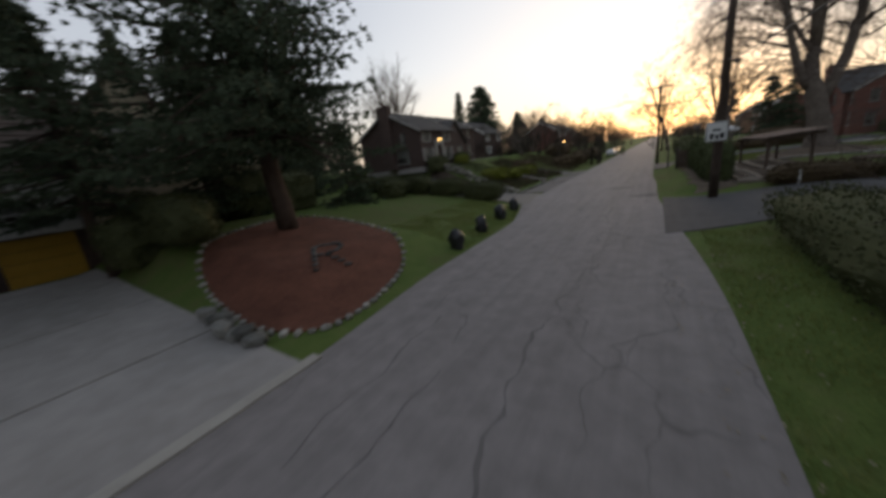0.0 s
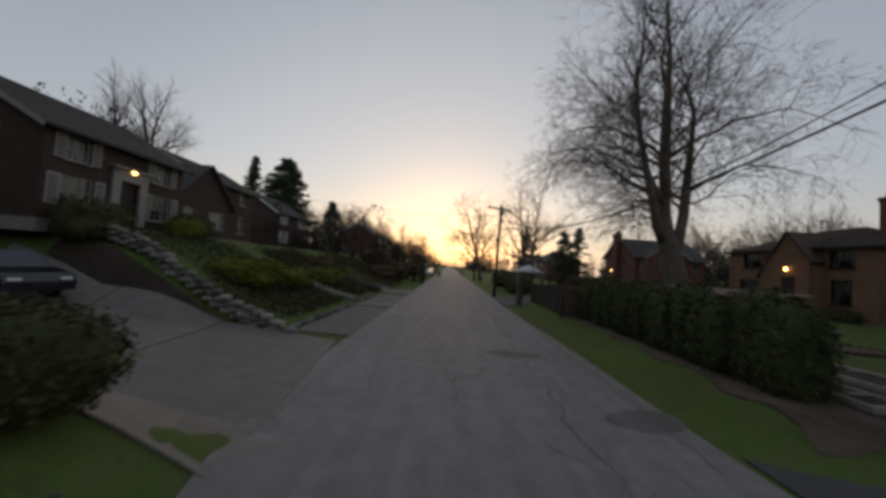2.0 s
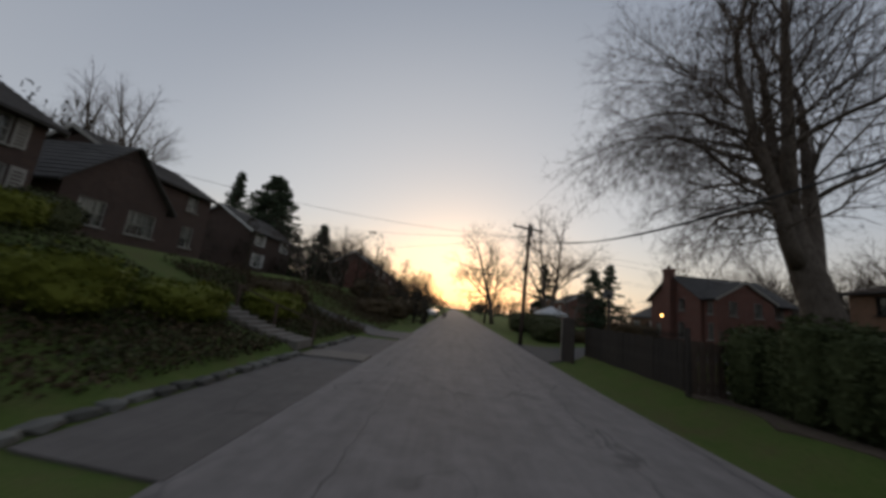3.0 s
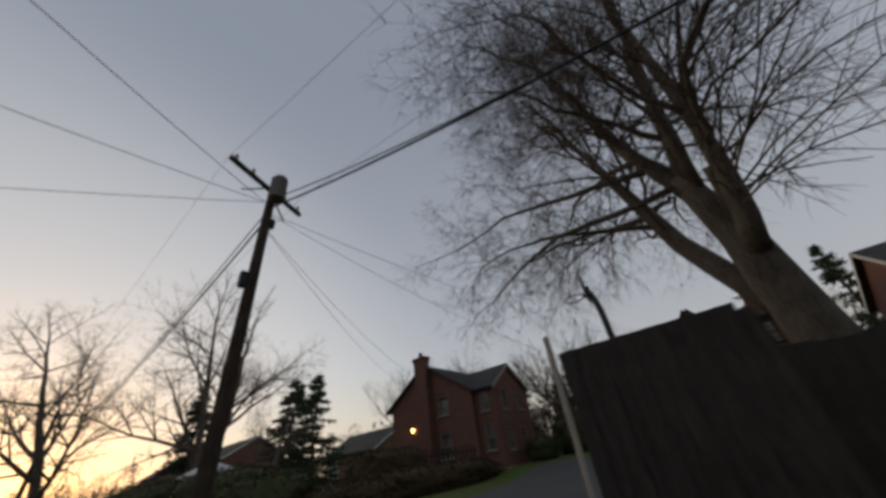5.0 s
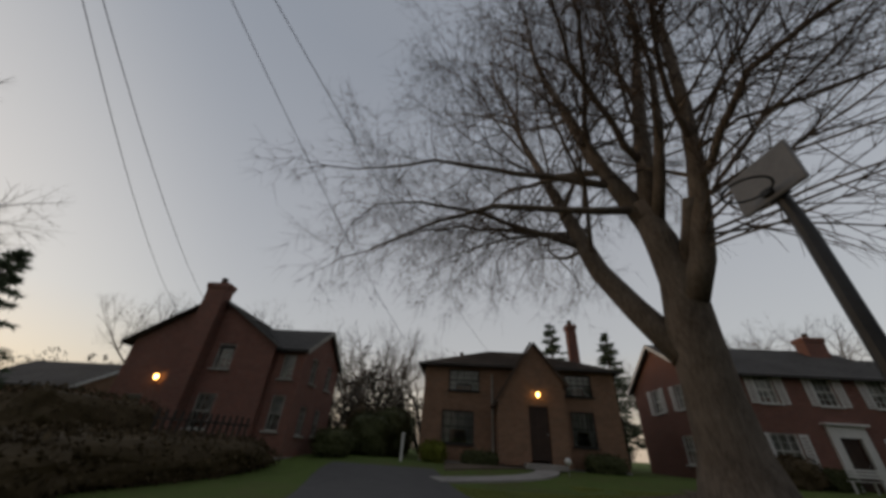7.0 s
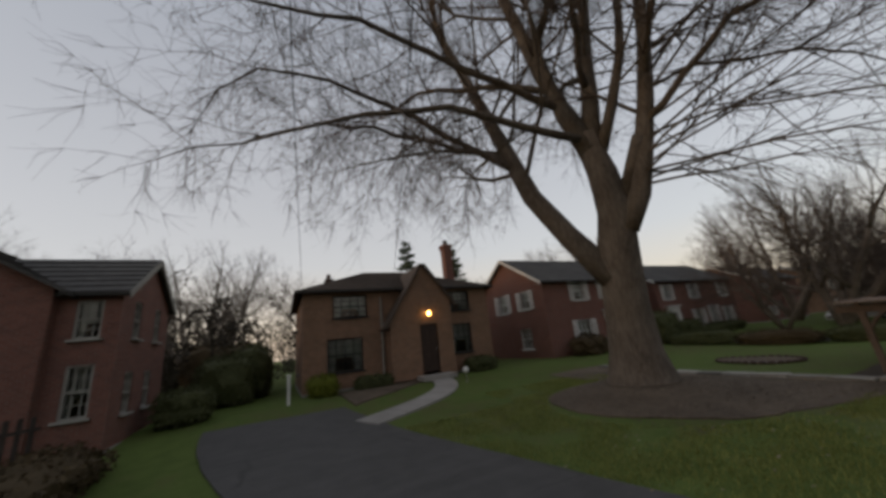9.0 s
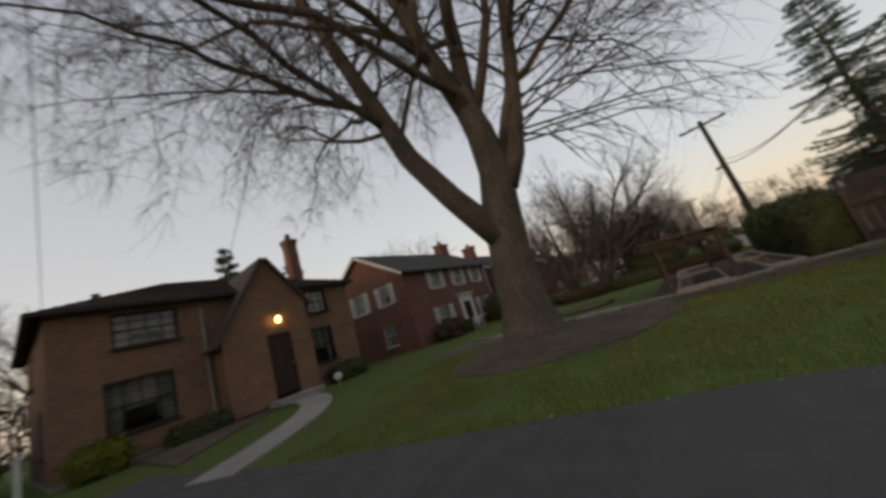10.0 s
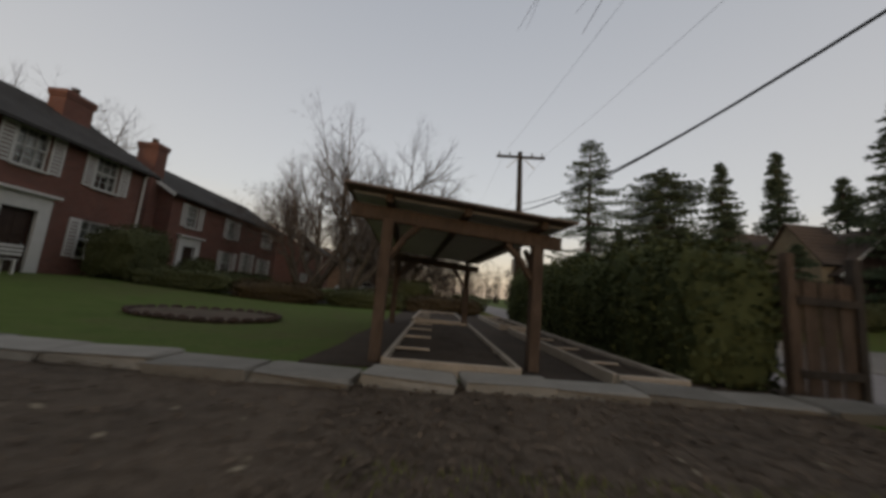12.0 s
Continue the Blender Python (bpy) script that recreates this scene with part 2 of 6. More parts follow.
DARKMETAL = mottled("dark_metal", (0.02, 0.02, 0.02), (0.05, 0.05, 0.05), 6, 0.45, 50, 0.1, 0.002, metal=0.5)
BAG = mottled("black_bag", (0.008, 0.008, 0.009), (0.02, 0.02, 0.022), 4, 0.35, 14, 0.9, 0.04, spec=0.5)
CABLE = mottled("cable_rubber", (0.012, 0.012, 0.012), (0.03, 0.03, 0.03), 4, 0.6, 30, 0.1, 0.002)
TAR = mottled("crack_tar", (0.085, 0.078, 0.074), (0.19, 0.172, 0.163), 3, 0.7, 60, 0.2, 0.003)
SIGNPAPER = mottled("sign_face", (0.6, 0.6, 0.58), (0.75, 0.75, 0.72), 3, 0.5, 30, 0.05, 0.002)
CANVAS = mottled("white_canvas", (0.55, 0.55, 0.55), (0.75, 0.75, 0.74), 2, 0.8, 20, 0.2, 0.01)
CARWHITE = mottled("white_car_paint", (0.42, 0.42, 0.42), (0.55, 0.55, 0.55), 2, 0.25, 40, 0.02, 0.001, spec=0.6)
CARDARK = mottled("black_car_paint", (0.012, 0.012, 0.014), (0.025, 0.025, 0.03), 2, 0.2, 40, 0.02, 0.001, spec=0.7)
RUBBER = mottled("tyre_rubber", (0.012, 0.012, 0.012), (0.03, 0.03, 0.03), 5, 0.8, 40, 0.2, 0.004)
LAMPGLOW = glow("lamp_glow", (1.0, 0.55, 0.16), LAMP_STRENGTH)


# ---- mesh tools ----
def part(name, bm, mat, parent=None, label="", smooth=False):
    me = bpy.data.meshes.new(name)
    if isinstance(bm, tuple):
        me.from_pydata(bm[0], [], bm[1])
        me.update()
    else:
        bm.normal_update()
        bm.to_mesh(me)
        bm.free()
    me.materials.append(mat)
    if smooth:
        for p in me.polygons:
            p.use_smooth = True
    ob = new(name, me)
    if parent is not None:
        ob.parent = parent
    if label:
        ob["label"] = label
    return ob


def share(ob, m, parent):
    """A further object on the same mesh, as a part of parent."""
    o = bpy.data.objects.new(ob.name.split(".")[0], ob.data)
    scene.collection.objects.link(o)
    o.parent = parent
    o.matrix_basis = m
    return o


def thing(name, at, label, category, group="", kind="", rz=0.0):
    ob = new(name)
    ob.matrix_basis = pose(*at, 0, 0, rz)
    return tagged(ob, label, category, group, kind)


def box(bm, c, s, rz=0.0, bevel=0.0, m=None):
    mat = Matrix.Translation(c) @ Matrix.Rotation(radians(rz), 4, "Z") @ Matrix.Diagonal((*s, 1))
    if m is not None:
        mat = m @ mat
    r = bmesh.ops.create_cube(bm, size=1.0, matrix=mat)
    if bevel:
        edges = list({e for v in r["verts"] for e in v.link_edges})
        bmesh.ops.bevel(bm, geom=edges, offset=bevel, segments=1, affect="EDGES")
    return bm


def boxes(*items, bevel=0.0):
    bm = bmesh.new()
    for it in items:
        box(bm, *it, bevel=bevel)
    return bm


def tube_rows(rows, sides=8, cap=True):
    """Verts and faces of a tube along rows of (point, radius)."""
    verts, faces = [], []
    pts = [Vector(p) for p, _ in rows]
    up = Vector((0.13, 0.21, 0.97))
    for i, (p, r) in enumerate(rows):
        d = (pts[min(i + 1, len(pts) - 1)] - pts[max(i - 1, 0)])
        d = d.normalized() if d.length > 1e-6 else Vector((0, 0, 1))
        a = d.cross(up)
        if a.length < 0.05:
            a = d.cross(Vector((1, 0.1, 0)))
        a.normalize()
        b = d.cross(a)
        for k in range(sides):
            w = 2 * math.pi * k / sides
            verts.append(tuple(pts[i] + (a * math.cos(w) + b * math.sin(w)) * r))
    for i in range(len(rows) - 1):
        for k in range(sides):
            k2 = (k + 1) % sides
            faces.append((i * sides + k, i * sides + k2, (i + 1) * sides + k2, (i + 1) * sides + k))
    if cap:
        faces.append(tuple(range(sides))[::-1])
        n = (len(rows) - 1) * sides
        faces.append(tuple(range(n, n + sides)))
    return verts, faces


def joined(pieces):
    verts, faces = [], []
    for v, f in pieces:
        n = len(verts)
        verts.extend(v)
        faces.extend(tuple(i + n for i in q) for q in f)
    return verts, faces


def tube_rows_z(profile, sides):
    verts, faces = [], []
    for r, z in profile:
        for k in range(sides):
            w = 2 * math.pi * k / sides
            verts.append((r * math.cos(w), r * math.sin(w), z))
    for i in range(len(profile) - 1):
        for k in range(sides):
            k2 = (k + 1) % sides
            faces.append((i * sides + k, i * sides + k2, (i + 1) * sides + k2, (i + 1) * sides + k))
    faces.append(tuple(range(sides))[::-1])
    n = (len(profile) - 1) * sides
    faces.append(tuple(range(n, n + sides)))
    return verts, faces


def smooth01(a):
    a = min(max(a, 0.0), 1.0)
    return a * a * (3 - 2 * a)


# ---- the lie of the land ----
def wall_line(x):
    """Where the bank's retaining wall runs beside the second driveway."""
    return 29.9 + 0.28 * min(max(-x - 5.2, 0), 7.0)


def road_left(y):
    return -1.15 - 0.6 * smooth01((y - 4) / 8) - 1.65 * smooth01((y - 17) / 10)


def road_right(y):
    return 5.55 - 1.2 * smooth01((y - 9) / 18) - 0.3 * smooth01((y - 30) / 8)


def land(x, y):
    if x >= 0:
        terrace = smooth01((y - 23.5) / 2.5) * (1 - smooth01((y - 43.6) / 2.2))
        z = 0.5 * smooth01((x - 5.0) / (5.5 - 4.5 * terrace)) + 0.45 * smooth01((x - 16) / 9)
        return z + 0.5 * math.exp(-((x - 14.95) ** 2 + (y - 41.2) ** 2) / 5.0)
    xs, ys = x - 0.75, y - 1.1
    low = 0.06 * max(-x - 4.0, 0)
    drive = 0.036 * max(-x - 1.9, 0)
    k = smooth01((ys - 10.5) / 4)
    lawn = 2.1 * (1 - math.exp(-max(-xs - 2.7, 0) / 9.0))
    bank = (0.95 * smooth01((-xs - 2.7) / 2.8) + 0.11 * max(-xs - 5, 0) * math.exp(-max(-xs - 14, 0) / 5)) * (1 - k) + lawn * k * 1.1
    high = 0.3 * smooth01((-x - 5.4) / 0.5) + 2.9 * smooth01((-x - 5.3) / 9.6) + 0.02 * max(-x - 15, 0)
    high *= 1 - 0.7 * math.exp(-(((y - 48.6) / 2.0) ** 2)) * smooth01((x + 19) / 8)
    z = drive + (bank - drive) * smooth01((ys - 4.9) / 2.2)
    low += max(high - 0.5 - low, 0) * smooth01((y - wall_line(x) + 1.7) / 1.5) * smooth01((-x - 5.2) / 1.0)
    z = z + (low - z) * smooth01((y - 23.0) / 1.3)
    return z + (high - z) * smooth01((y - wall_line(x)) / 0.4) if y > wall_line(x) else z


def axis(stops):
    """Grid lines from rows of (start, end, step)."""
    out = []
    for a, b, s in stops:
        n = max(1, round((b - a) / s))
        out += [a + (b - a) * i / n for i in range(n)]
    return out + [stops[-1][1]]


def sheet(name, xs, ys, mat, lift=0.0, parent=None, rough=0.0):
    verts = [(x, y, land(x, y) + lift + rough * noise.noise((x * 1.7, y * 1.7, 0))) for y in ys for x in xs]
    n = len(xs)
    faces = [(j * n + i, j * n + i + 1, (j + 1) * n + i + 1, (j + 1) * n + i) for j in range(len(ys) - 1) for i in range(n - 1)]
    return part(name, (verts, faces), mat, parent, smooth=True)


def draped(name, outline, mat, lift, parent=None, step=0.5, skirt=0.1, wobble=0.0, seed=1):
    """A flat patch with thickness that follows the land, inside a convex-ish outline given by rows of (v, left, right)
    measured along the patch: outline(v, u) gives x, y for u, v in 0..1."""
    nu, nv = step
    rnd = random.Random(seed)
    verts, faces = [], []
    for j in range(nv + 1):
        for i in range(nu + 1):
            x, y = outline(i / nu, j / nv)
            if wobble and (i in (0, nu) or j in (0, nv)):
                x, y = x + rnd.uniform(-wobble, wobble), y + rnd.uniform(-wobble, wobble)
            verts.append((x, y, land(x, y) + lift))
    n = nu + 1
    for j in range(nv):
        for i in range(nu):
            faces.append((j * n + i, j * n + i + 1, (j + 1) * n + i + 1, (j + 1) * n + i))
    rim = [i for i in range(n)] + [j * n + nu for j in range(1, nv + 1)] + [nv * n + i for i in range(nu - 1, -1, -1)] + [j * n for j in range(nv - 1, 0, -1)]
    base = len(verts)
    for r in rim:
        x, y, z = verts[r]
        verts.append((x, y, z - skirt))
    for k in range(len(rim)):
        k2 = (k + 1) % len(rim)
        faces.append((rim[k], base + k, base + k2, rim[k2]))
    return part(name, (verts, faces), mat, parent, smooth=False)


def quad(a, b, c, d):
    """Bilinear patch of four ground corners (a-b at v=0, d-c at v=1)."""
    def f(u, v):
        return tuple((a[k] * (1 - u) + b[k] * u) * (1 - v) + (d[k] * (1 - u) + c[k] * u) * v for k in (0, 1))
    return f


def disc(cx, cy, rx, ry, turn=0.0, rag=0.0, seed=3):
    rnd = random.Random(seed)
    ph = [rnd.uniform(0, 6.28) for _ in range(4)]
    def f(u, v):
        w = 2 * math.pi * u
        k = 1 + rag * (math.sin(2 * w + ph[0]) + 0.6 * math.sin(3 * w + ph[1]) + 0.4 * math.sin(5 * w + ph[2]))
        x, y = rx * v * k * math.cos(w), ry * v * k * math.sin(w)
        c, s = math.cos(radians(turn)), math.sin(radians(turn))
        return cx + x * c - y * s, cy + x * s + y * c
    return f


# ---- ground, road and paths ----
XS = axis([(-1500, -200, 260), (-200, -60, 20), (-60, -24, 3), (-24, -15, 0.9), (-15, 6, 0.35), (6, 30, 0.6), (30, 60, 3), (60, 200, 20), (200, 1500, 260)])
YS = axis([(-1500, -200, 260), (-200, -30, 17), (-30, 0, 2.5), (0, 8, 0.4), (8, 22, 0.7), (22, 33, 0.35), (33, 60, 0.6), (60, 110, 2.5), (110, 300, 19), (300, 1800, 300)])
ground = tagged(sheet("ground", XS, YS, GRASS, 0.0), "lawns and banks of worn spring grass along the street", "ground", kind="structure")

road = thing("road", (0, 0, 0), "worn grey asphalt street with tarred cracks", "road", kind="structure")


def road_patch(u, v):
    y = -40 + 160 * v
    return road_left(y) + (road_right(y) - road_left(y)) * u, y


draped("asphalt_surface", road_patch, ROAD, 0.03, road, (8, 160), 0.12)
far_road = draped("asphalt_surface", lambda u, v: (road_left(130) + (road_right(130) - road_left(130)) * u, 120 + 900 * v), ROAD, 0.03, road, (2, 8), 0.12)
draped("asphalt_surface", lambda u, v: (-1.15 + 6.7 * u, -300 + 260 * v), ROAD, 0.03, road, (2, 8), 0.12)


def seam(x0, y0, x1, y1, width, wander, seed):
    """A tarred crack: a thin strip a few millimetres proud of the road."""
    rnd = random.Random(seed)
    n = max(4, int(math.hypot(x1 - x0, y1 - y0) / 0.22))
    verts, faces, off = [], [], 0.0
    dx, dy = x1 - x0, y1 - y0
    ln = math.hypot(dx, dy)
    px, py = -dy / ln, dx / ln
    for i in range(n + 1):
        off = off * 0.92 + rnd.uniform(-wander, wander)
        w = width * rnd.uniform(0.1, 1.0)
        x, y = x0 + dx * i / n + px * off, y0 + dy * i / n + py * off
        z = land(x, y) + 0.0345
        verts += [(x - px * w, y - py * w, z), (x + px * w, y + py * w, z)]
        if i:
            faces.append((2 * i - 2, 2 * i - 1, 2 * i + 1, 2 * i))
    return part("tar_seam", (verts, faces), TAR, road)


for k, (a, b, c, d, w, wan) in enumerate([
        (2.75, 3, 2.5, 18, 0.045, 0.13), (2.5, 18, 2.3, 34, 0.05, 0.08), (0.6, 4.2, 0.35, 8.4, 0.035, 0.08), (-0.1, 8.6, -0.3, 12.2, 0.03, 0.06), (1.5, 1.5, 1.15, 6.6, 0.02, 0.07),
        (3.4, 14, 3.3, 24, 0.022, 0.07), (2.3, 34, 2.4, 60, 0.04, 0.08), (1.2, 29.2, 3.3, 29.6, 0.03, 0.06), (3.9, 24, 3.8, 60, 0.035, 0.07), (-1.6, 26, -2.2, 44, 0.022, 0.06)]):
    seam(a, b, c, d, w, wan, 50 + k)
for k, (x, y, rx, ry) in enumerate([(2.1, 29.8, 1.0, 0.34), (3.75, 25.6, 0.75, 0.5)]):
    draped("road_patch", disc(x, y, rx, ry, 10 * k, 0.1, k), PARKING, 0.036, road, (14, 2), 0.004)

drive_one = thing("concrete_driveway", (0, 0, 0), "pale concrete driveway of joined slabs running up to the yellow garage", "driveway", kind="structure")
edges = [0.0, 0.22, 0.5, 0.76, 1.0]
for a, b in zip(edges, edges[1:]):
    draped("slab", lambda u, v, a=a, b=b: quad((-1.25, -3.5), (-1.25, 5.85), (-17.6, 6.5), (-17.6, 2.4))(u, a + 0.003 + (b - a - 0.006) * v), CONCRETE, 0.05, drive_one, (6, 6), 0.1)
draped("kerb", quad((-1.02, -3.5), (-1.1, 6.1), (-1.36, 6.1), (-1.3, -3.5)), KERB, 0.075, drive_one, (24, 1), 0.1, 0.012)

drive_two = thing("concrete_driveway", (0, 0, 0), "stained concrete driveway beside a stone retaining wall", "driveway", kind="structure")
for a, b in ((0, 0.3), (0.3, 0.62), (0.62, 1)):
    draped("slab", lambda u, v, a=a, b=b: quad((-2.6, 22.75), (-3.55, 29.7), (-16.5, 31.2), (-16.5, 25.8))(u, a + 0.003 + (b - a - 0.006) * v), STAINED, 0.045, drive_two, (5, 6), 0.1)

parking = tagged(draped("gravel_strip", quad((-3.35, 30.5), (-3.35, 45.2), (-5.45, 45.2), (-5.35, 30.7)), PARKING, 0.04, None, (6, 30), 0.1), "grey paved parking strip below the grassy bank", "pavement", kind="structure")
side_drive = tagged(draped("driveway", lambda u, v: (4.6 + 16 * v, 17.6 + 5.5 * u + 2.2 * v * v - (1 - v) ** 6 * (1.4 - 2.8 * u)), DRIVE, 0.04, None, (10, 24), 0.1), "dark asphalt driveway crossing the grass verge", "driveway", kind="structure")


def yard_drive(u, v):
    x = 4.1 + 17.2 * v
    flare = 2.4 * (1 - min(v / 0.22, 1)) ** 2
    south = 45.7 - flare + 0.235 * max(x - 8.0, 0)
    north = 50.6 + flare * 0.6 + 2.4 * smooth01((v - 0.35) / 0.65)
    return x, south * (1 - u) + north * u


tagged(draped("driveway", yard_drive, DRIVE, 0.04, None, (12, 30), 0.1, 0.02), "black asphalt driveway leading up to the tan brick house", "driveway", kind="structure")


def front_walk(u, v):
    a, b, c, d = Vector((18.7, 48.6)), Vector((20.0, 46.2)), Vector((20.9, 43.8)), Vector((24.5, 43.8))
    w = 1 - v
    p = a * w ** 3 + b * (3 * w * w * v) + c * (3 * w * v * v) + d * v ** 3
    q = ((b - a) * w * w + (c - b) * (2 * w * v) + (d - c) * v * v).normalized()
    return p.x + q.y * (u - 0.5) * 1.0, p.y - q.x * (u - 0.5) * 1.0


front_path = thing("front_walk", (0, 0, 0), "pale concrete walk curving from the driveway to the front door", "path", kind="structure")
for k in range(6):
    draped("slab", lambda u, v, k=k: front_walk(u, (k + 0.01 + 0.98 * v) / 6), CONCRETE, 0.06, front_path, (3, 4), 0.1)

tagged(draped("verge_soil", lambda u, v: (6.0 + 1.7 * u + 0.15 * math.sin(v * 31) * (1 - u), 24.6 + 12.2 * v), MULCH, 0.022, None, (6, 34), 0.06, 0.08), "brown leaf-strewn soil under the evergreen row", "ground", kind="structure")
front_bed = tagged(draped("planting_bed", quad((21.3, 48.4), (24.6, 48.6), (25.0, 44.6), (24.2, 44.4)), MULCH, 0.05, None, (8, 8), 0.1, 0.03), "brown mulched planting bed beside the front walk", "flower bed", kind="structure")
tree_bed = tagged(draped("mulch_ring", disc(14.5, 41.5, 2.6, 2.7, 20, 0.06, 8), MULCH, 0.034, None, (40, 9), 0.08, 0.03), "brown mulch ring of dead leaves round the big tree", "flower bed", kind="structure")
leaf_bed = tagged(draped("leaf_litter", lambda u, v: (6.9 + 13.6 * v, 36.75 + (1.9 + 3.8 * smooth01((v - 0.29) / 0.08) - 2.6 * smooth01((v - 0.62) / 0.2)) * u), MULCH, 0.025, None, (10, 30), 0.08, 0.05), "brown leaf litter in front of the flagstone edging", "flower bed", kind="structure")
def bed_shape(u, v):
    """A rounded four-sided bed reaching from the street up to the spruce."""
    w = 2 * math.pi * u
    c, s = math.cos(w), math.sin(w)
    k = v / (abs(c) ** 3 + abs(s) ** 3) ** (1 / 3)
    return -6.65 + 4.35 * k * c - 0.9 * k * s, 9.95 + 3.4 * k * s - 0.75 * k * c


red_bed = tagged(draped("mulch_bed", bed_shape, MULCH_RED, 0.035, None, (48, 14), 0.08, 0.02), "red mulch bed on the bank, edged with pale stones", "flower bed", kind="structure")


# ---- stones ----
def stone_mesh(rnd, sx, sy, sz):
    bm = bmesh.new()
    bmesh.ops.create_icosphere(bm, subdivisions=1, radius=0.5)
    for v in bm.verts:
        k = rnd.uniform(0.82, 1.12)
        v.co = Vector((max(-0.4, min(0.4, v.co.x * k)) * sx * 1.2, max(-0.4, min(0.4, v.co.y * k)) * sy * 1.2, max(-0.38, min(0.38, v.co.z * k)) * sz * 1.25))
    return bm


def stone_set(name, mat, n, sx, sy, sz, seed):
    rnd = random.Random(seed)
    out = []
    for _ in range(n):
        me = bpy.data.meshes.new(name)
        bm = stone_mesh(rnd, sx * rnd.uniform(0.8, 1.2), sy * rnd.uniform(0.8, 1.2), sz * rnd.uniform(0.85, 1.15))
        bm.to_mesh(me)
        bm.free()
        me.materials.append(mat)
        out.append(me)
    return out


def lay(parent, name, meshes, rnd, x, y, z, rz, tilt=4):
    o = new(name, rnd.choice(meshes))
    o.parent = parent
    o.matrix_basis = pose(x, y, z, rnd.uniform(-tilt, tilt), rnd.uniform(-tilt, tilt), rz)
    return o


rnd = random.Random(11)
small_stones = stone_set("edging_stone", PALESTONE, 6, 0.24, 0.16, 0.16, 4)
edging = thing("stone_edging", (0, 0, 0), "ring of small pale stones edging the red mulch bed", "edging", kind="structure")
for k in range(70):
    x, y = bed_shape(k / 70, 1.02)
    lay(edging, "edging_stone", small_stones, rnd, x, y, land(x, y) + 0.06, rnd.uniform(0, 180), 12)

rocks = thing("corner_rocks", (0, 0, 0), "weathered boulders and slabs at the corner of the driveway", "rocks")
boulders = stone_set("boulder", DARKSTONE, 5, 0.55, 0.4, 0.32, 6)
for k in range(8):
    u = k / 14
    x, y = -3.0 - 5.0 * u, 5.75 + 0.5 * u + rnd.uniform(-0.15, 0.2)
    lay(rocks, "boulder", boulders, rnd, x, y, land(x, y) + 0.15 + 0.12 * (k % 2), rnd.uniform(-30, 30), 10)

# letter in the mulch, laid of grey slates
letter = thing("slate_letter", (-4.9, 9.6, land(-4.9, 9.6)), "large letter R laid in grey slates on the red mulch", "garden ornament")
slates = stone_set("slate", SLATE, 4, 0.34, 0.2, 0.1, 9)
strokes = [[(0, 0), (0, 1.5)], [(0, 1.5), (0.75, 1.4)], [(0.75, 1.4), (0.85, 1.0)], [(0.85, 1.0), (0.6, 0.78)], [(0.6, 0.78), (0, 0.75)], [(0.3, 0.75), (0.95, 0)]]
for (ax, ay), (bx, by) in strokes:
    n = max(2, int(math.hypot(bx - ax, by - ay) / 0.21))
    for i in range(n):
        u = (i + 0.5) / n
        px, py = ax + (bx - ax) * u, ay + (by - ay) * u
        wx, wy = -3.9 - 1.15 * py + 0.3 * px, 8.35 + 0.86 * py + 1.12 * px
        o = lay(letter, "slate", slates, rnd, wx + 4.9, wy - 9.6, land(wx, wy) - land(-4.9, 9.6) + 0.06, math.degrees(math.atan2(0.78 * (by - ay) + 1.2 * (bx - ax), -1.12 * (by - ay) + 0.38 * (bx - ax))), 4)

wall_stones = stone_set("wall_stone", STONE, 7, 0.46, 0.34, 0.25, 14)
retaining = thing("retaining_wall", (0, 0, 0), "dry-laid grey stone retaining wall stepping up the bank", "retaining wall", kind="structure")
x = -5.25
while x > -15.0:
    top = land(x, wall_line(x) + 0.7) + 0.12
    low = top - 0.52
    z = low
    while z < top:
        lay(retaining, "wall_stone", wall_stones, rnd, x + rnd.uniform(-0.12, 0.12), wall_line(x) + 0.02 + rnd.uniform(-0.05, 0.05), z + 0.12, rnd.uniform(-8, 8), 5)
        z += 0.23
    x -= 0.43
kerb_stones = stone_set("kerb_stone", DARKSTONE, 6, 0.46, 0.3, 0.2, 15)
low_wall = thing("retaining_wall", (0, 0, 0), "low stone kerb at the foot of the grassy bank", "retaining wall", kind="structure")
for k in range(31):
    y = 30.7 + k * 0.44
    if 37.9 < y < 39.3:
        continue
    lay(low_wall, "kerb_stone", kerb_stones, rnd, -5.5 + rnd.uniform(-0.05, 0.05), y, land(-5.2, y) + 0.1, 90 + rnd.uniform(-8, 8), 5)

flags = thing("flagstone_edging", (0, 0, 0), "row of broad tan flagstones edging the garden plot", "edging", kind="structure")


def flag_mesh(seed, w, d, h):
    r = random.Random(seed)
    bm = bmesh.new()
    box(bm, (0, 0, 0), (w, d, h), bevel=0.02)
    for v in bm.verts:
        v.co.x += r.uniform(-0.03, 0.03)
        v.co.y += r.uniform(-0.03, 0.03)
        v.co.z += r.uniform(-0.012, 0.012)
    me = bpy.data.meshes.new("flagstone")
    bm.to_mesh(me)
    bm.free()
    me.materials.append(PALESTONE)
    return me


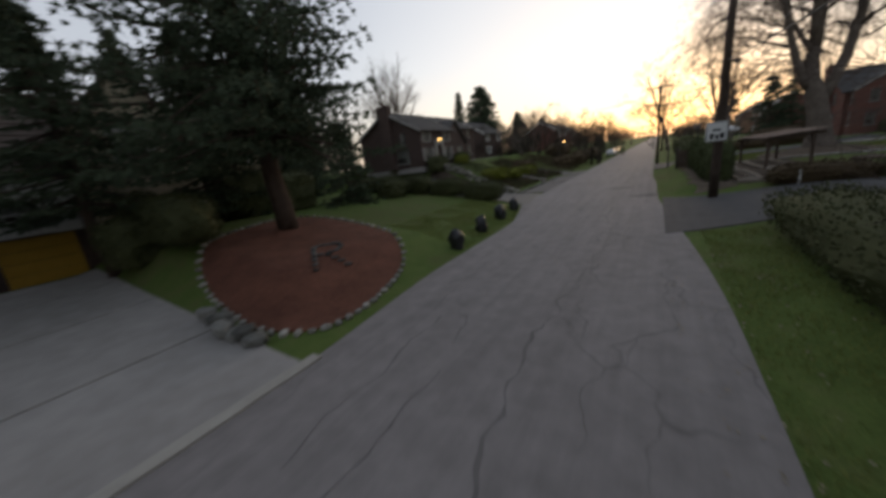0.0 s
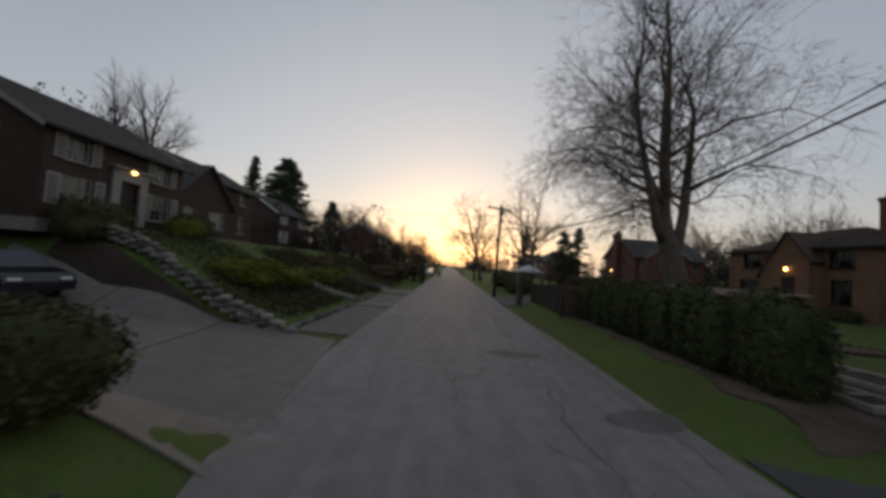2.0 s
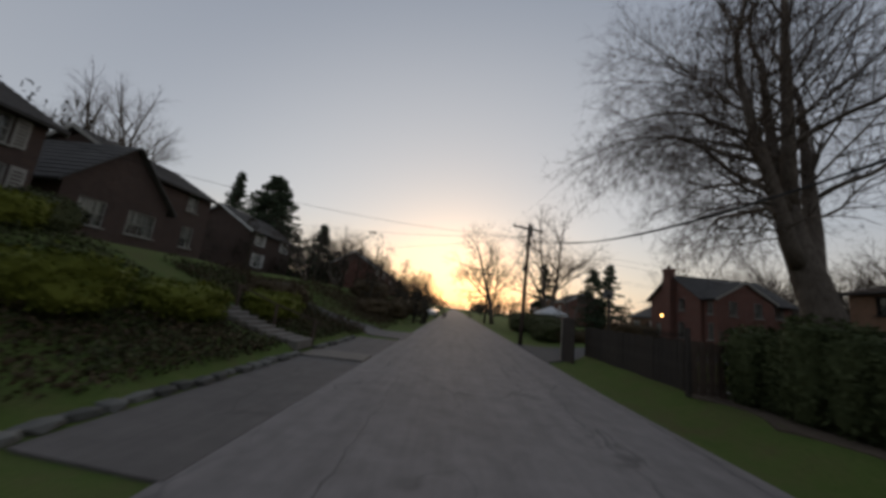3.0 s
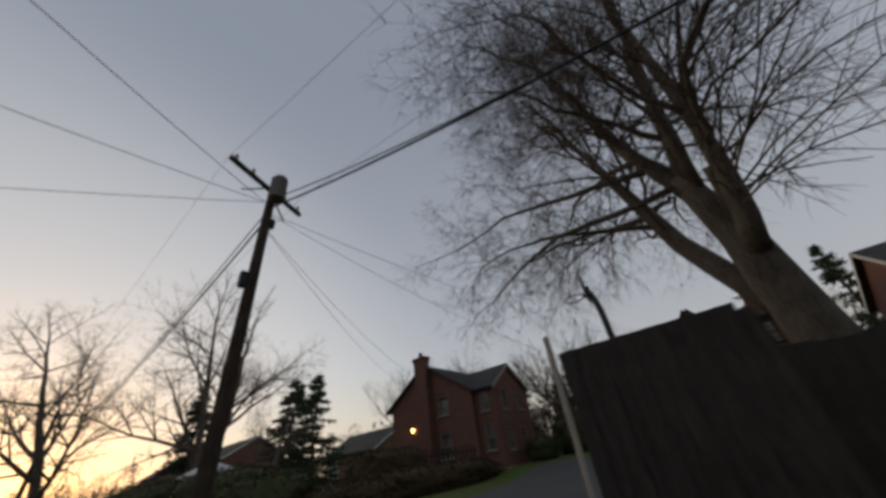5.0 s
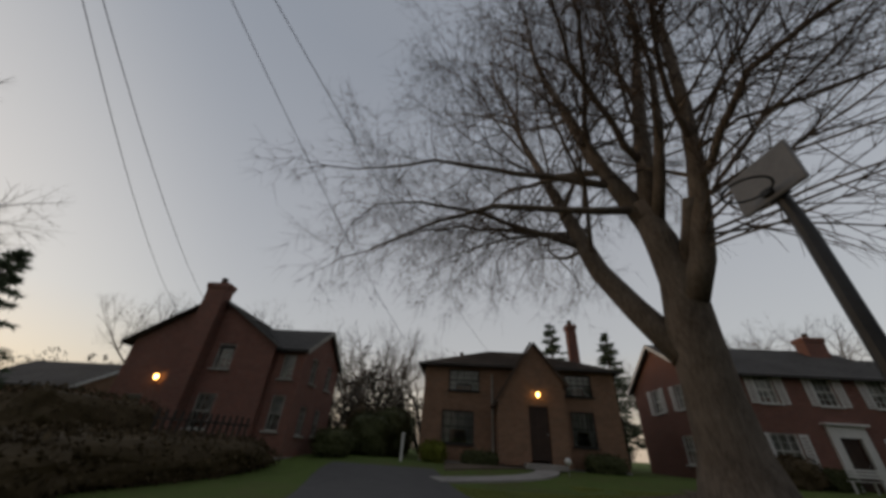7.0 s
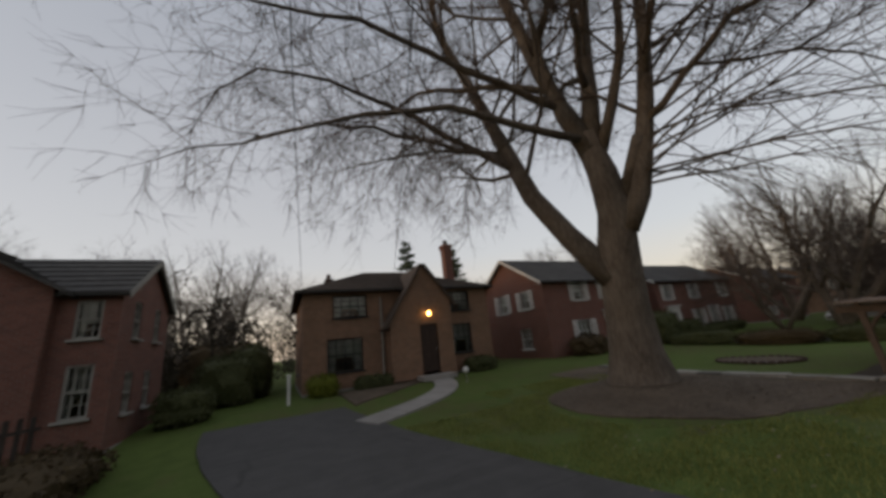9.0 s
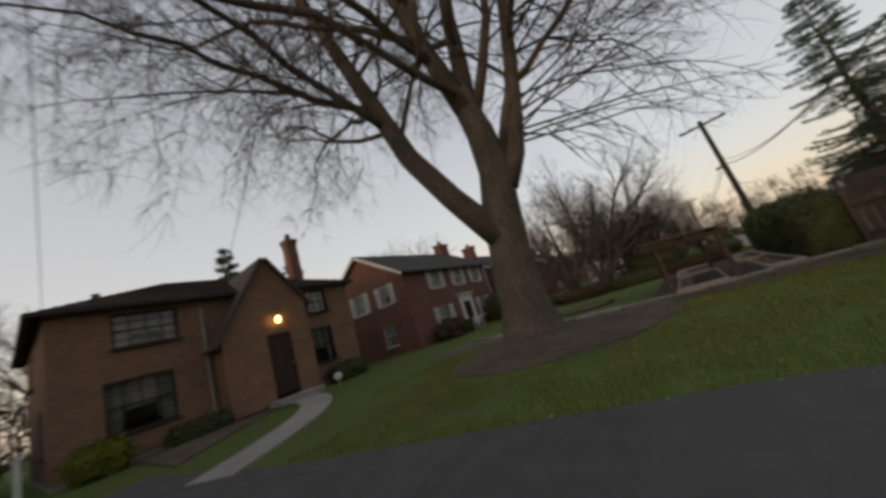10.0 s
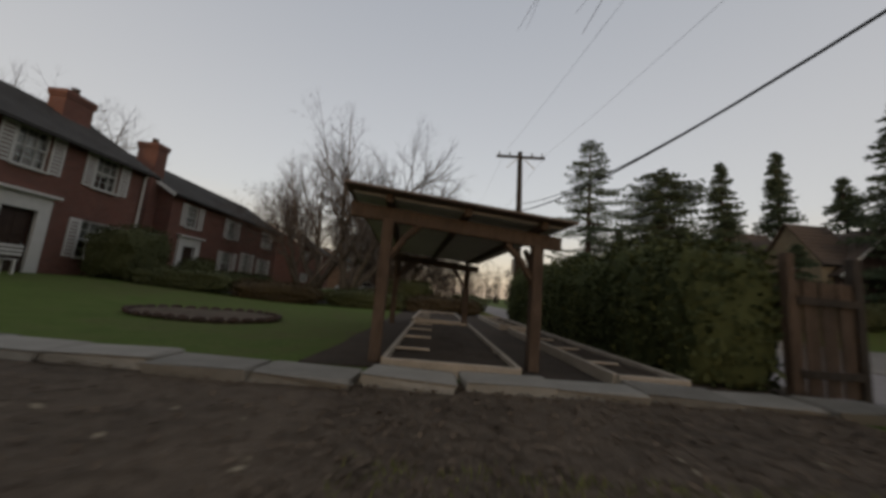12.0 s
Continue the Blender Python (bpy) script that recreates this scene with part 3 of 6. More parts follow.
flag_meshes = [flag_mesh(60 + k, 0.84, 0.46, 0.13) for k in range(5)]
x = 6.6
while x < 20.5:
    y = 36.72 + 0.35 * math.exp(-((x - 12.8) / 2.8) ** 2) + rnd.uniform(-0.05, 0.05)
    o = new("flagstone", rnd.choice(flag_meshes))
    o.parent = flags
    o.matrix_basis = pose(x, y, land(x, y) + 0.05 + rnd.uniform(-0.015, 0.015), rnd.uniform(-2, 2), rnd.uniform(-2, 2), rnd.uniform(-4, 4))
    x += rnd.uniform(0.84, 0.95)

# ---- trees and shrubs ----
def grow(rnd, p, d, length, r, depth, out, wiggle=0.16, lift=0.03, kids=5, shrink=0.56, spread=(0.6, 1.05), first=0.3, droop=0.0):
    """Adds a branch and its side branches to out, as rows of (point, radius)."""
    n = max(2, int(length / (0.35 + 0.25 * depth)))
    rows, p, d = [(p.copy(), r)], p.copy(), d.normalized()
    tip = r * 0.45 if depth else r * 0.35
    for i in range(n):
        d = (d + Vector((rnd.gauss(0, wiggle), rnd.gauss(0, wiggle), rnd.gauss(0, wiggle) + lift - droop))).normalized()
        p = p + d * (length / n)
        rows.append((p.copy(), r + (tip - r) * (i + 1) / n))
    out.append((depth, rows))
    if depth == 0:
        return
    for k in range(kids):
        u = first + (1 - first) * (k + rnd.uniform(0.2, 0.9)) / kids
        i = min(int(u * n), n - 1)
        q, rr = rows[i + 1]
        side = Vector((rnd.gauss(0, 1), rnd.gauss(0, 1), rnd.gauss(0, 0.7))).cross(d).normalized()
        a = rnd.uniform(*spread)
        nd = (rows[min(i + 2, n)][0] - rows[i][0]).normalized() * math.cos(a) + side * math.sin(a)
        grow(rnd, q, nd, length * shrink * rnd.uniform(0.75, 1.2), max(rr * 0.62, 0.006), depth - 1, out, wiggle * 1.08, lift, kids, shrink, spread, 0.2, droop)
    grow(rnd, rows[-1][0], d, length * shrink, rows[-1][1], depth - 1, out, wiggle * 1.08, lift, kids, shrink, spread, 0.2, droop)


def wood(branches, thick):
    """Splits branches into stout ones and twigs, as two meshes."""
    stout, thin = [], []
    for depth, rows in branches:
        r = rows[0][1]
        (stout if r >= thick else thin).append(tube_rows(rows, 12 if r > 0.3 else 8 if r > 0.1 else 5 if r > 0.03 else 3, r > 0.1))
    return joined(stout), joined(thin)


def bare_tree(at, height, seed, label, group="", spread=0.5, stems=1, kids=5, depth=4, lean=(0, 0), first=0.26):
    rnd = random.Random(seed)
    t = thing("tree", (at[0], at[1], land(at[0], at[1]) - 0.1), label, "tree", group)
    out = []
    for s in range(stems):
        d = Vector((lean[0] + rnd.gauss(0, 0.1 * stems), lean[1] + rnd.gauss(0, 0.1 * stems), 1))
        grow(rnd, Vector((rnd.gauss(0, 0.12) * (stems > 1), rnd.gauss(0, 0.12) * (stems > 1), 0)), d, height * 0.5, height * 0.021, depth, out, 0.07, 0.035, kids, 0.55, (0.35, spread + 0.45), first)
    stout, thin = wood(out, 0.035)
    part("trunk", stout, BARK, t, smooth=True)
    part("crown", thin, TWIG, t)
    return t


def needles(rnd, out_v, out_f, p, d, size, n):
    for _ in range(n):
        q = Vector((rnd.gauss(0, 1), rnd.gauss(0, 1), rnd.gauss(0, 0.6))).normalized()
        tip = p + (d * 0.7 + q * 0.75).normalized() * size * rnd.uniform(0.6, 1.2)
        w = d.cross(q).normalized() * size * 0.13
        k = len(out_v)
        out_v += [tuple(p - w), tuple(p + w), tuple(tip)]
        out_f.append((k, k + 1, k + 2))


def conifer(at, height, radius, seed, label, mat=None, group="", base=0.08, droop=0.25, gap=0.42, per=6, size=0.34, fill=9, name="conifer_tree", thick=1.0, taper=0.85, short=None):
    """A conifer of drooping whorls, each branch set with sprays of needles."""
    rnd = random.Random(seed)
    t = thing(name, (at[0], at[1], land(at[0], at[1]) - 0.1), label, "tree", group)
    rows = [(Vector((0.1 * math.sin(z), 0.1 * math.cos(z * 1.3), z)), thick * height * 0.022 * (1 - z / height) + 0.02) for z in np.linspace(0, height, 12)]
    limbs, fv, ff = [tube_rows(rows, 10)], [], []
    z = height * base
    while z < height * 0.985:
        u = (z - height * base) / (height * (1 - base))
        reach = radius * ((1 - u) ** taper) * (0.75 + 0.25 * min(1, u * 8)) + 0.12
        for k in range(per if u < 0.8 else per - 2):
            a, ln = rnd.uniform(0, 6.28), reach * rnd.uniform(0.6, 1.12)
            if short and short[0] < a < short[1]:
                ln *= short[2]
            n = max(3, int(ln / 0.42))
            p = Vector((0, 0, z + rnd.uniform(-0.15, 0.15)))
            d = Vector((math.cos(a), math.sin(a), 0.12 - droop * rnd.uniform(0.4, 1.3)))
            br = [(p.copy(), 0.03 + 0.012 * ln * (1 - u))]
            for i in range(n):
                d = (d + Vector((rnd.gauss(0, 0.06), rnd.gauss(0, 0.06), rnd.gauss(0, 0.05) + (0.07 if i > n * 0.5 else -0.03)))).normalized()
                p = p + d * (ln / n)
                br.append((p.copy(), br[0][1] * (1 - 0.85 * (i + 1) / n)))
                f = (i + 1) / n
                if f > 0.22:
                    side = d.cross(Vector((0, 0, 1))).normalized()
                    needles(rnd, fv, ff, p, d, size, fill // 2)
                    wide = 0.34 * ln * (1 - 0.65 * f)
                    for s in (-1, 1):
                        q = p + side * s * wide * rnd.uniform(0.25, 0.6) - Vector((0, 0, 0.1 * wide))
                        needles(rnd, fv, ff, q, (d + side * s).normalized(), size, fill // 2)
                        q = p + side * s * wide * rnd.uniform(0.6, 1.0) - Vector((0, 0, 0.22 * wide))
                        needles(rnd, fv, ff, q, (d + side * s * 1.3).normalized(), size, fill // 2)
            limbs.append(tube_rows(br, 4, False))
        z += gap * (1.0 if u < 0.7 else 0.7) * rnd.uniform(0.75, 1.25)
    part("trunk", joined(limbs), FIRBARK, t, smooth=True)
    part("crown", (fv, ff), mat or NEEDLE, t)
    return t


def leaf_cloud(rnd, n, where, size, stretch=1.0):
    """Small four-cornered leaves at points drawn from where()."""
    verts, faces = [], []
    for _ in range(n):
        p, nrm = where()
        a = Vector((rnd.gauss(0, 1), rnd.gauss(0, 1), rnd.gauss(0, 1) + 0.4))
        a = (a + nrm * 0.6).normalized()
        b = a.cross(Vector((rnd.gauss(0, 1), rnd.gauss(0, 1), rnd.gauss(0, 1)))).normalized()
        c = a.cross(b)
        s = size * rnd.uniform(0.6, 1.3)
        k = len(verts)
        verts += [tuple(p - b * s * 0.5 * stretch), tuple(p + c * s * 0.32), tuple(p + b * s * 0.5 * stretch), tuple(p - c * s * 0.32)]
        faces.append((k, k + 1, k + 2, k + 3))
    return verts, faces


def lump(rnd, sx, sy, sz, rag, seed):
    """A rounded core, its outline broken by noise; its foot stands at z = 0."""
    bm = bmesh.new()
    bmesh.ops.create_icosphere(bm, subdivisions=3, radius=1.0)
    for v in bm.verts:
        c = v.co.copy()
        m = max(abs(c.x), abs(c.y), abs(c.z)) ** 0.55
        k = (1 + rag * noise.noise(c * 2.1 + Vector((seed * 3.7, seed, 0)))) / m
        v.co = Vector((c.x * k * sx, c.y * k * sy, max(c.z * k * sz, -sz * 0.98) + sz))
    return bm


def shrub(at, sx, sy, sz, n, size, mat, seed, label, name="shrub", category="shrub", rz=0.0, rag=0.22, group=""):
    """A leafy bush or a stretch of clipped hedge of half-widths sx, sy and half-height sz."""
    rnd = random.Random(seed)
    t = thing(name, (at[0], at[1], land(at[0], at[1]) - 0.05), label, category, group, rz=rz)
    core = lump(rnd, sx, sy, sz, rag, seed)
    core.faces.ensure_lookup_table()
    core.normal_update()
    faces = list(core.faces)
    areas = np.cumsum([f.calc_area() for f in faces])
    cents = [(f.calc_center_median(), f.normal.copy(), [v.co.copy() for v in f.verts]) for f in faces]

    def where():
        i = int(np.searchsorted(areas, rnd.uniform(0, areas[-1])))
        c, nr, vs = cents[min(i, len(cents) - 1)]
        a, b = rnd.random(), rnd.random()
        if a + b > 1:
            a, b = 1 - a, 1 - b
        p = vs[0] + (vs[1] - vs[0]) * a + (vs[2] - vs[0]) * b
        return p + nr * rnd.gauss(0.02, 0.055), nr

    leaves = leaf_cloud(rnd, n, where, size)
    for v in core.verts:
        v.co = Vector((v.co.x * 0.93, v.co.y * 0.93, v.co.z * 0.95))
    part("bush_body", core, mat, t)
    part("foliage", leaves, mat, t)
    return t


# the great bare tree on the lawn
def great_tree():
    rnd = random.Random(21)
    base = Vector((14.95, 41.2, 0.9))
    t = thing("tree", tuple(base), "huge bare shade tree with thick grey trunk and drooping twigs", "tree")
    L = lambda x, y, z: Vector((x, y, z)) - base
    out = []
    trunk = [(L(14.95, 41.2, 0.5), 1.12), (L(14.95, 41.2, 1.0), 0.96), (L(14.9, 41.25, 1.8), 0.74), (L(14.75, 41.35, 3.2), 0.64), (L(14.5, 41.5, 4.6), 0.61), (L(14.15, 41.6, 6.0), 0.51), (L(14.1, 41.8, 7.3), 0.44), (L(14.25, 42.0, 8.7), 0.38)]
    limb_a = [(L(14.7, 41.7, 4.0), 0.42), (L(15.5, 42.3, 5.6), 0.37), (L(16.2, 42.9, 7.3), 0.34), (L(16.6, 43.3, 9.2), 0.3), (L(17.1, 43.8, 11.6), 0.24), (L(17.9, 44.6, 15.4), 0.15)]
    limb_b = [(L(14.2, 41.95, 8.1), 0.37), (L(14.45, 42.4, 9.6), 0.32), (L(14.6, 42.9, 11.2), 0.27), (L(14.9, 43.4, 14.0), 0.21), (L(15.3, 44.0, 17.5), 0.14)]
    limb_c = [(L(14.2, 41.9, 8.2), 0.35), (L(14.0, 41.6, 10.0), 0.29), (L(13.9, 41.4, 11.8), 0.25), (L(13.6, 41.0, 14.5), 0.2), (L(13.2, 40.4, 18.0), 0.13)]
    limb_d = [(L(14.0, 41.5, 5.4), 0.36), (L(13.45, 41.3, 6.3), 0.31), (L(13.05, 41.15, 7.6), 0.27), (L(12.6, 41.05, 9.2), 0.23), (L(12.15, 41.05, 11.0), 0.19), (L(11.6, 41.1, 14.0), 0.15)]
    limb_e = [(L(14.1, 41.75, 7.8), 0.2), (L(13.3, 41.7, 9.2), 0.17), (L(12.6, 41.7, 10.6), 0.14), (L(12.1, 41.5, 13.2), 0.09)]
    stub = [(L(13.75, 41.5, 6.4), 0.2), (L(13.3, 41.4, 7.4), 0.175), (L(12.95, 41.4, 8.0), 0.165)]
    pieces = [tube_rows(trunk, 20)] + [tube_rows(limb, 12) for limb in (limb_a, limb_b, limb_c, limb_d, limb_e, stub)]

    def along(limb, u):
        n = len(limb) - 1
        i = min(int(u * n), n - 1)
        return limb[i][0].lerp(limb[i + 1][0], u * n - i), (limb[i + 1][0] - limb[i][0]).normalized(), limb[i][1]

    def boughs(limb, kids, ln, depth, first, droop, lift, wiggle=0.17, forks=6):
        for k in range(kids):
            q, d, r = along(limb, first + (1 - first) * (k + rnd.random()) / kids)
            side = Vector((rnd.gauss(0, 1), rnd.gauss(0, 1), rnd.gauss(0, 0.5))).cross(d).normalized()
            a = rnd.uniform(0.6, 1.15)
            grow(rnd, q, d * math.cos(a) + side * math.sin(a), ln * rnd.uniform(0.65, 1.25), max(r * 0.27, 0.016), depth, out, wiggle, lift, forks, 0.56, (0.5, 1.1), 0.15, droop)
        grow(rnd, limb[-1][0], limb[-1][0] - limb[-2][0], ln, limb[-1][1], depth, out, wiggle, lift, forks, 0.56, (0.5, 1.05), 0.15, droop)

    for limb, kids, ln in ((limb_a, 10, 4.8), (limb_b, 10, 4.8), (limb_c, 9, 4.8), (limb_d, 8, 4.4), (limb_e, 6, 3.4)):
        boughs(limb, kids, ln, 3, 0.45, 0.0, 0.03)
    # long outer limbs that rise, level out and hang at their ends: (limb, where, bearing, length, rise)
    for limb, u, bearing, ln, rise in ((limb_b, 0.05, 75, 10.5, 0.8), (limb_b, 0.28, 84, 10.0, 2.0), (limb_b, 0.4, 40, 7.5, 2.2), (limb_c, 0.4, -40, 6.0, 2.0),
                                       (limb_c, 0.3, 135, 6.5, 2.6), (limb_d, 0.5, 195, 5.6, 1.6), (limb_d, 0.65, 150, 6.0, 2.4),
                                       (limb_a, 0.6, 70, 7.5, 1.6), (limb_a, 0.6, -20, 6.0, 2.0), (limb_a, 0.52, 88, 8.5, 2.4), (limb_b, 0.55, 160, 7.0, 2.6)):
        q, d, r = along(limb, u)
        b = radians(bearing)
        flat = Vector((math.cos(b), math.sin(b), 0))
        across = Vector((-math.sin(b), math.cos(b), 0))
        rows, n, sway = [], 9, rnd.uniform(-0.7, 0.7)
        for i in range(n + 1):
            v = i / n
            z = rise * math.sin(min(v * 1.25, 1) * math.pi / 2) - 1.5 * max(v - 0.6, 0) ** 1.5
            rows.append((q + flat * ln * v + across * (sway * math.sin(v * 4.2) + rnd.gauss(0, 0.08)) + Vector((0, 0, z + rnd.gauss(0, 0.07))), min(0.42 * r, 0.13) * (1 - 0.85 * v) + 0.012))
        pieces.append(tube_rows(rows, 8))
        boughs(rows, 17, 2.5, 2, 0.15, 0.11, 0.0, 0.24, 7)
    # slender limbs on the street side: (limb, where, bearing, length, rise)
    for limb, u, bearing, ln, rise in ((limb_d, 0.24, 178, 3.2, -0.6), (limb_d, 0.28, 165, 3.0, -0.2), (limb_d, 0.32, 200, 4.0, 0.3), (limb_d, 0.36, 172, 3.8, 0.4), (limb_d, 0.42, 188, 5.0, 0.3), (limb_d, 0.5, 205, 4.8, 1.0),
                                       (limb_d, 0.6, 178, 5.2, 1.4), (limb_d, 0.7, 212, 4.6, 1.5), (limb_d, 0.38, 207, 4.4, 0.2), (limb_d, 0.45, 196, 4.6, -0.2), (limb_d, 0.3, 188, 4.0, -0.5), (limb_c, 0.3, 255, 4.2, 1.4), (limb_c, 0.45, 235, 5.2, 1.4), (limb_c, 0.4, 280, 4.8, 1.6),
                                       (limb_c, 0.6, 260, 5.2, 1.6), (limb_d, 0.75, 235, 4.0, 1.6), (limb_d, 0.26, 215, 4.0, -0.2), (limb_d, 0.3, 246, 3.4, 0.0)):
        q, d, r = along(limb, u)
        flat = Vector((math.cos(radians(bearing)), math.sin(radians(bearing)), rise / ln + 0.1))
        grow(rnd, q, flat, ln, 0.045, 2, out, 0.1, 0.0, 7, 0.42, (0.4, 0.9), 0.2, 0.035)
    # the lowest tips above the garden plot have been pruned
    out = [(k, rows) for k, rows in out if k or not any((p + base).y < 38.9 and (p + base).z < 10.5 for p, _ in rows)]
    stout, thin = wood(out, 0.035)
    pieces.append(stout)
    part("trunk", joined(pieces), BARK, t, smooth=True)
    part("crown", thin, TWIG, t)
    return t


great_tree()


# ---- houses ----
FACE = {"W": -90, "E": 90, "N": 180, "S": 0}


def wall_cells(L, H, t, holes):
    """A wall panel along x, one closed body with rectangular holes (u, v, w, h)."""
    us = sorted({0, L, *[h[0] for h in holes], *[h[0] + h[2] for h in holes]})
    vs = sorted({0, H, *[h[1] for h in holes], *[h[1] + h[3] for h in holes]})
    nu, nv = len(us), len(vs)
    verts = [(u, y, v) for y in (0, t) for v in vs for u in us]

    def solid(i, j):
        if not (0 <= i < nu - 1 and 0 <= j < nv - 1):
            return False
        a, c = (us[i] + us[i + 1]) / 2, (vs[j] + vs[j + 1]) / 2
        return not any(h[0] < a < h[0] + h[2] and h[1] < c < h[1] + h[3] for h in holes)

    faces, back = [], nu * nv
    for j in range(nv - 1):
        for i in range(nu - 1):
            if not solid(i, j):
                continue
            a, b, c, d = j * nu + i, j * nu + i + 1, (j + 1) * nu + i + 1, (j + 1) * nu + i
            faces += [(a, b, c, d), (back + d, back + c, back + b, back + a)]
            for (p, q), (ii, jj) in (((a, b), (i, j - 1)), ((b, c), (i + 1, j)), ((c, d), (i, j + 1)), ((d, a), (i - 1, j))):
                if not solid(ii, jj):
                    faces.append((p, back + p, back + q, q))
    used = sorted({v for f in faces for v in f})
    at = {v: k for k, v in enumerate(used)}
    return [verts[v] for v in used], [tuple(at[v] for v in f) for f in faces]


def window_part(house, m, w, h, shutters=True, bars=2, trim=None, curtain=True, glass=None):
    """A sash window set in its hole: frame, bars, panes, sill, curtain and shutters."""
    trim = trim or WHITE
    f = 0.06
    half = (h - 2 * f - 0.05) / 2
    win = part("window", wall_cells(w, h, 0.12, [(f, f, w - 2 * f, half), (f, h - f - half, w - 2 * f, half)]), trim, house)
    win.matrix_basis = m @ pose(0, 0.04, 0)
    for k in range(1, bars + 1):
        part("glazing_bar", boxes(((w * k / (bars + 1), 0.06, h / 2), (0.025, 0.03, h - 2 * f))), trim, win)
    for k in (0.25, 0.75):
        part("glazing_bar", boxes(((w / 2, 0.06, h * k), (w - 2 * f, 0.026, 0.022))), trim, win)
    part("pane", boxes(((w / 2, 0.085, h * 0.26), (w - f, 0.008, half + 0.01))), GLASS, win)
    part("pane", boxes(((w / 2, 0.1, h * 0.74), (w - f, 0.008, half + 0.01))), GLASS, win)
    part("window_sill", boxes(((w / 2, -0.06, -0.03), (w + 0.16, 0.2, 0.06)), bevel=0.008), trim, win)
    if curtain:
        n, verts, faces = 14, [], []
        for i in range(n + 1):
            x = w * i / n
            y = 0.26 + 0.03 * math.sin(i * 2.1)
            verts += [(x, y, h * (0.42 if 3 < i < n - 3 else 0.02)), (x, y, h)]
            if i:
                faces.append((2 * i - 2, 2 * i, 2 * i + 1, 2 * i - 1))
        part("curtain", (verts, faces), CURTAIN, win)
    if shutters:
        sw = min(0.42, w * 0.45)
        n = max(4, int(h / 0.14))
        step = (h - 0.16) / n
        slots = [(0.06, 0.09 + k * step, sw - 0.12, step * 0.4) for k in range(n)]
        for x in (-sw - 0.04, w + 0.04):
            part("shutter", wall_cells(sw, h, 0.045, slots), trim, win).matrix_basis = pose(x, -0.09, 0)
    return win


def door_part(house, m, w, h, mat=None, surround=None, pediment=False):
    door = part("door", boxes(((w / 2, 0.12, h / 2), (w - 0.02, 0.06, h - 0.02))), mat or DOORWOOD, house)
    door.matrix_basis = m
    for a, b, c, d in ((0.12, 0.15, 0.32, 0.35), (0.55, 0.15, 0.32, 0.35), (0.12, 0.58, 0.32, 0.34), (0.55, 0.58, 0.32, 0.34)):
        part("door_panel", boxes(((w * (a + c / 2), 0.085, h * (b + d / 2)), (w * c, 0.03, h * d)), bevel=0.01), mat or DOORWOOD, door)
    part("door_handle", tube_rows_z([(0.03, 0), (0.035, 0.02), (0.02, 0.05)], 8), METAL, door).matrix_basis = pose(w - 0.1, 0.09, h * 0.47, 90)
    if surround:
        part("door_surround", wall_cells(w + 0.74, h + 0.52, 0.2, [(0.37, 0, w, h)]), surround, door, "white door surround").matrix_basis = pose(-0.37, -0.13, 0)
        part("cornice", boxes(((w / 2, -0.12, h + 0.57), (w + 1.0, 0.4, 0.1)), bevel=0.012), surround, door)
    return door


def lantern(house, m):
    bm = boxes(((0, -0.02, 0), (0.1, 0.04, 0.2)), ((0, -0.1, 0.16), (0.03, 0.16, 0.03)), ((0, -0.17, 0.14), (0.18, 0.18, 0.03)), ((0, -0.17, -0.14), (0.14, 0.14, 0.02)),
               ((-0.07, -0.1, 0), (0.012, 0.012, 0.28)), ((0.07, -0.1, 0), (0.012, 0.012, 0.28)), ((-0.07, -0.24, 0), (0.012, 0.012, 0.28)), ((0.07, -0.24, 0), (0.012, 0.012, 0.28)))
    lamp = part("wall_lantern", bm, DARKMETAL, house, "lit wall lantern with a warm bulb")
    lamp.matrix_basis = m
    bulb = part("bulb", tube_rows_z([(0.02, -0.12), (0.075, -0.06), (0.09, 0.0), (0.075, 0.07), (0.02, 0.12)], 10), LAMPGLOW, lamp)
    bulb.matrix_basis = pose(0, -0.17, 0)


def shingled(house, pts, mat, over_label=""):
    """One roof plane with courses of shingles stepping up it, as one body."""
    a, b, c, d = [Vector(p) for p in pts]  # eave start, eave end, ridge end, ridge start
    n = max(3, int((d - a).length / 0.42))
    up = (b - a).cross(d - a).normalized()
    if up.z < 0:
        up = -up
    rows = [(a, b)]
    for i in range(n):
        rows.append((a.lerp(d, i / n) + up * 0.085, b.lerp(c, i / n) + up * 0.085))
        rows.append((a.lerp(d, (i + 1) / n) + up * 0.045, b.lerp(c, (i + 1) / n) + up * 0.045))
    rows.append((d, c))
    verts = [tuple(p) for r in rows for p in r]
    faces = [(2 * i, 2 * i + 1, 2 * i + 3, 2 * i + 2) for i in range(len(rows) - 1)]
    k = 2 * (len(rows) - 1)
    faces += [(k, k + 1, 1, 0), tuple(range(0, k + 2, 2)), tuple(range(k + 1, 0, -2))]
    return part("roof", (verts, faces), mat, house)


def gable_fill(house, L, rise, t, mat, m, hole=None):
    verts = [(0, 0, 0), (L, 0, 0), (L / 2, 0, rise), (0, t, 0), (L, t, 0), (L / 2, t, rise)]
    p = part("gable", (verts, [(0, 1, 2), (5, 4, 3), (0, 3, 4, 1), (1, 4, 5, 2), (2, 5, 3, 0)]), mat, house)
    p.matrix_basis = m
    return p


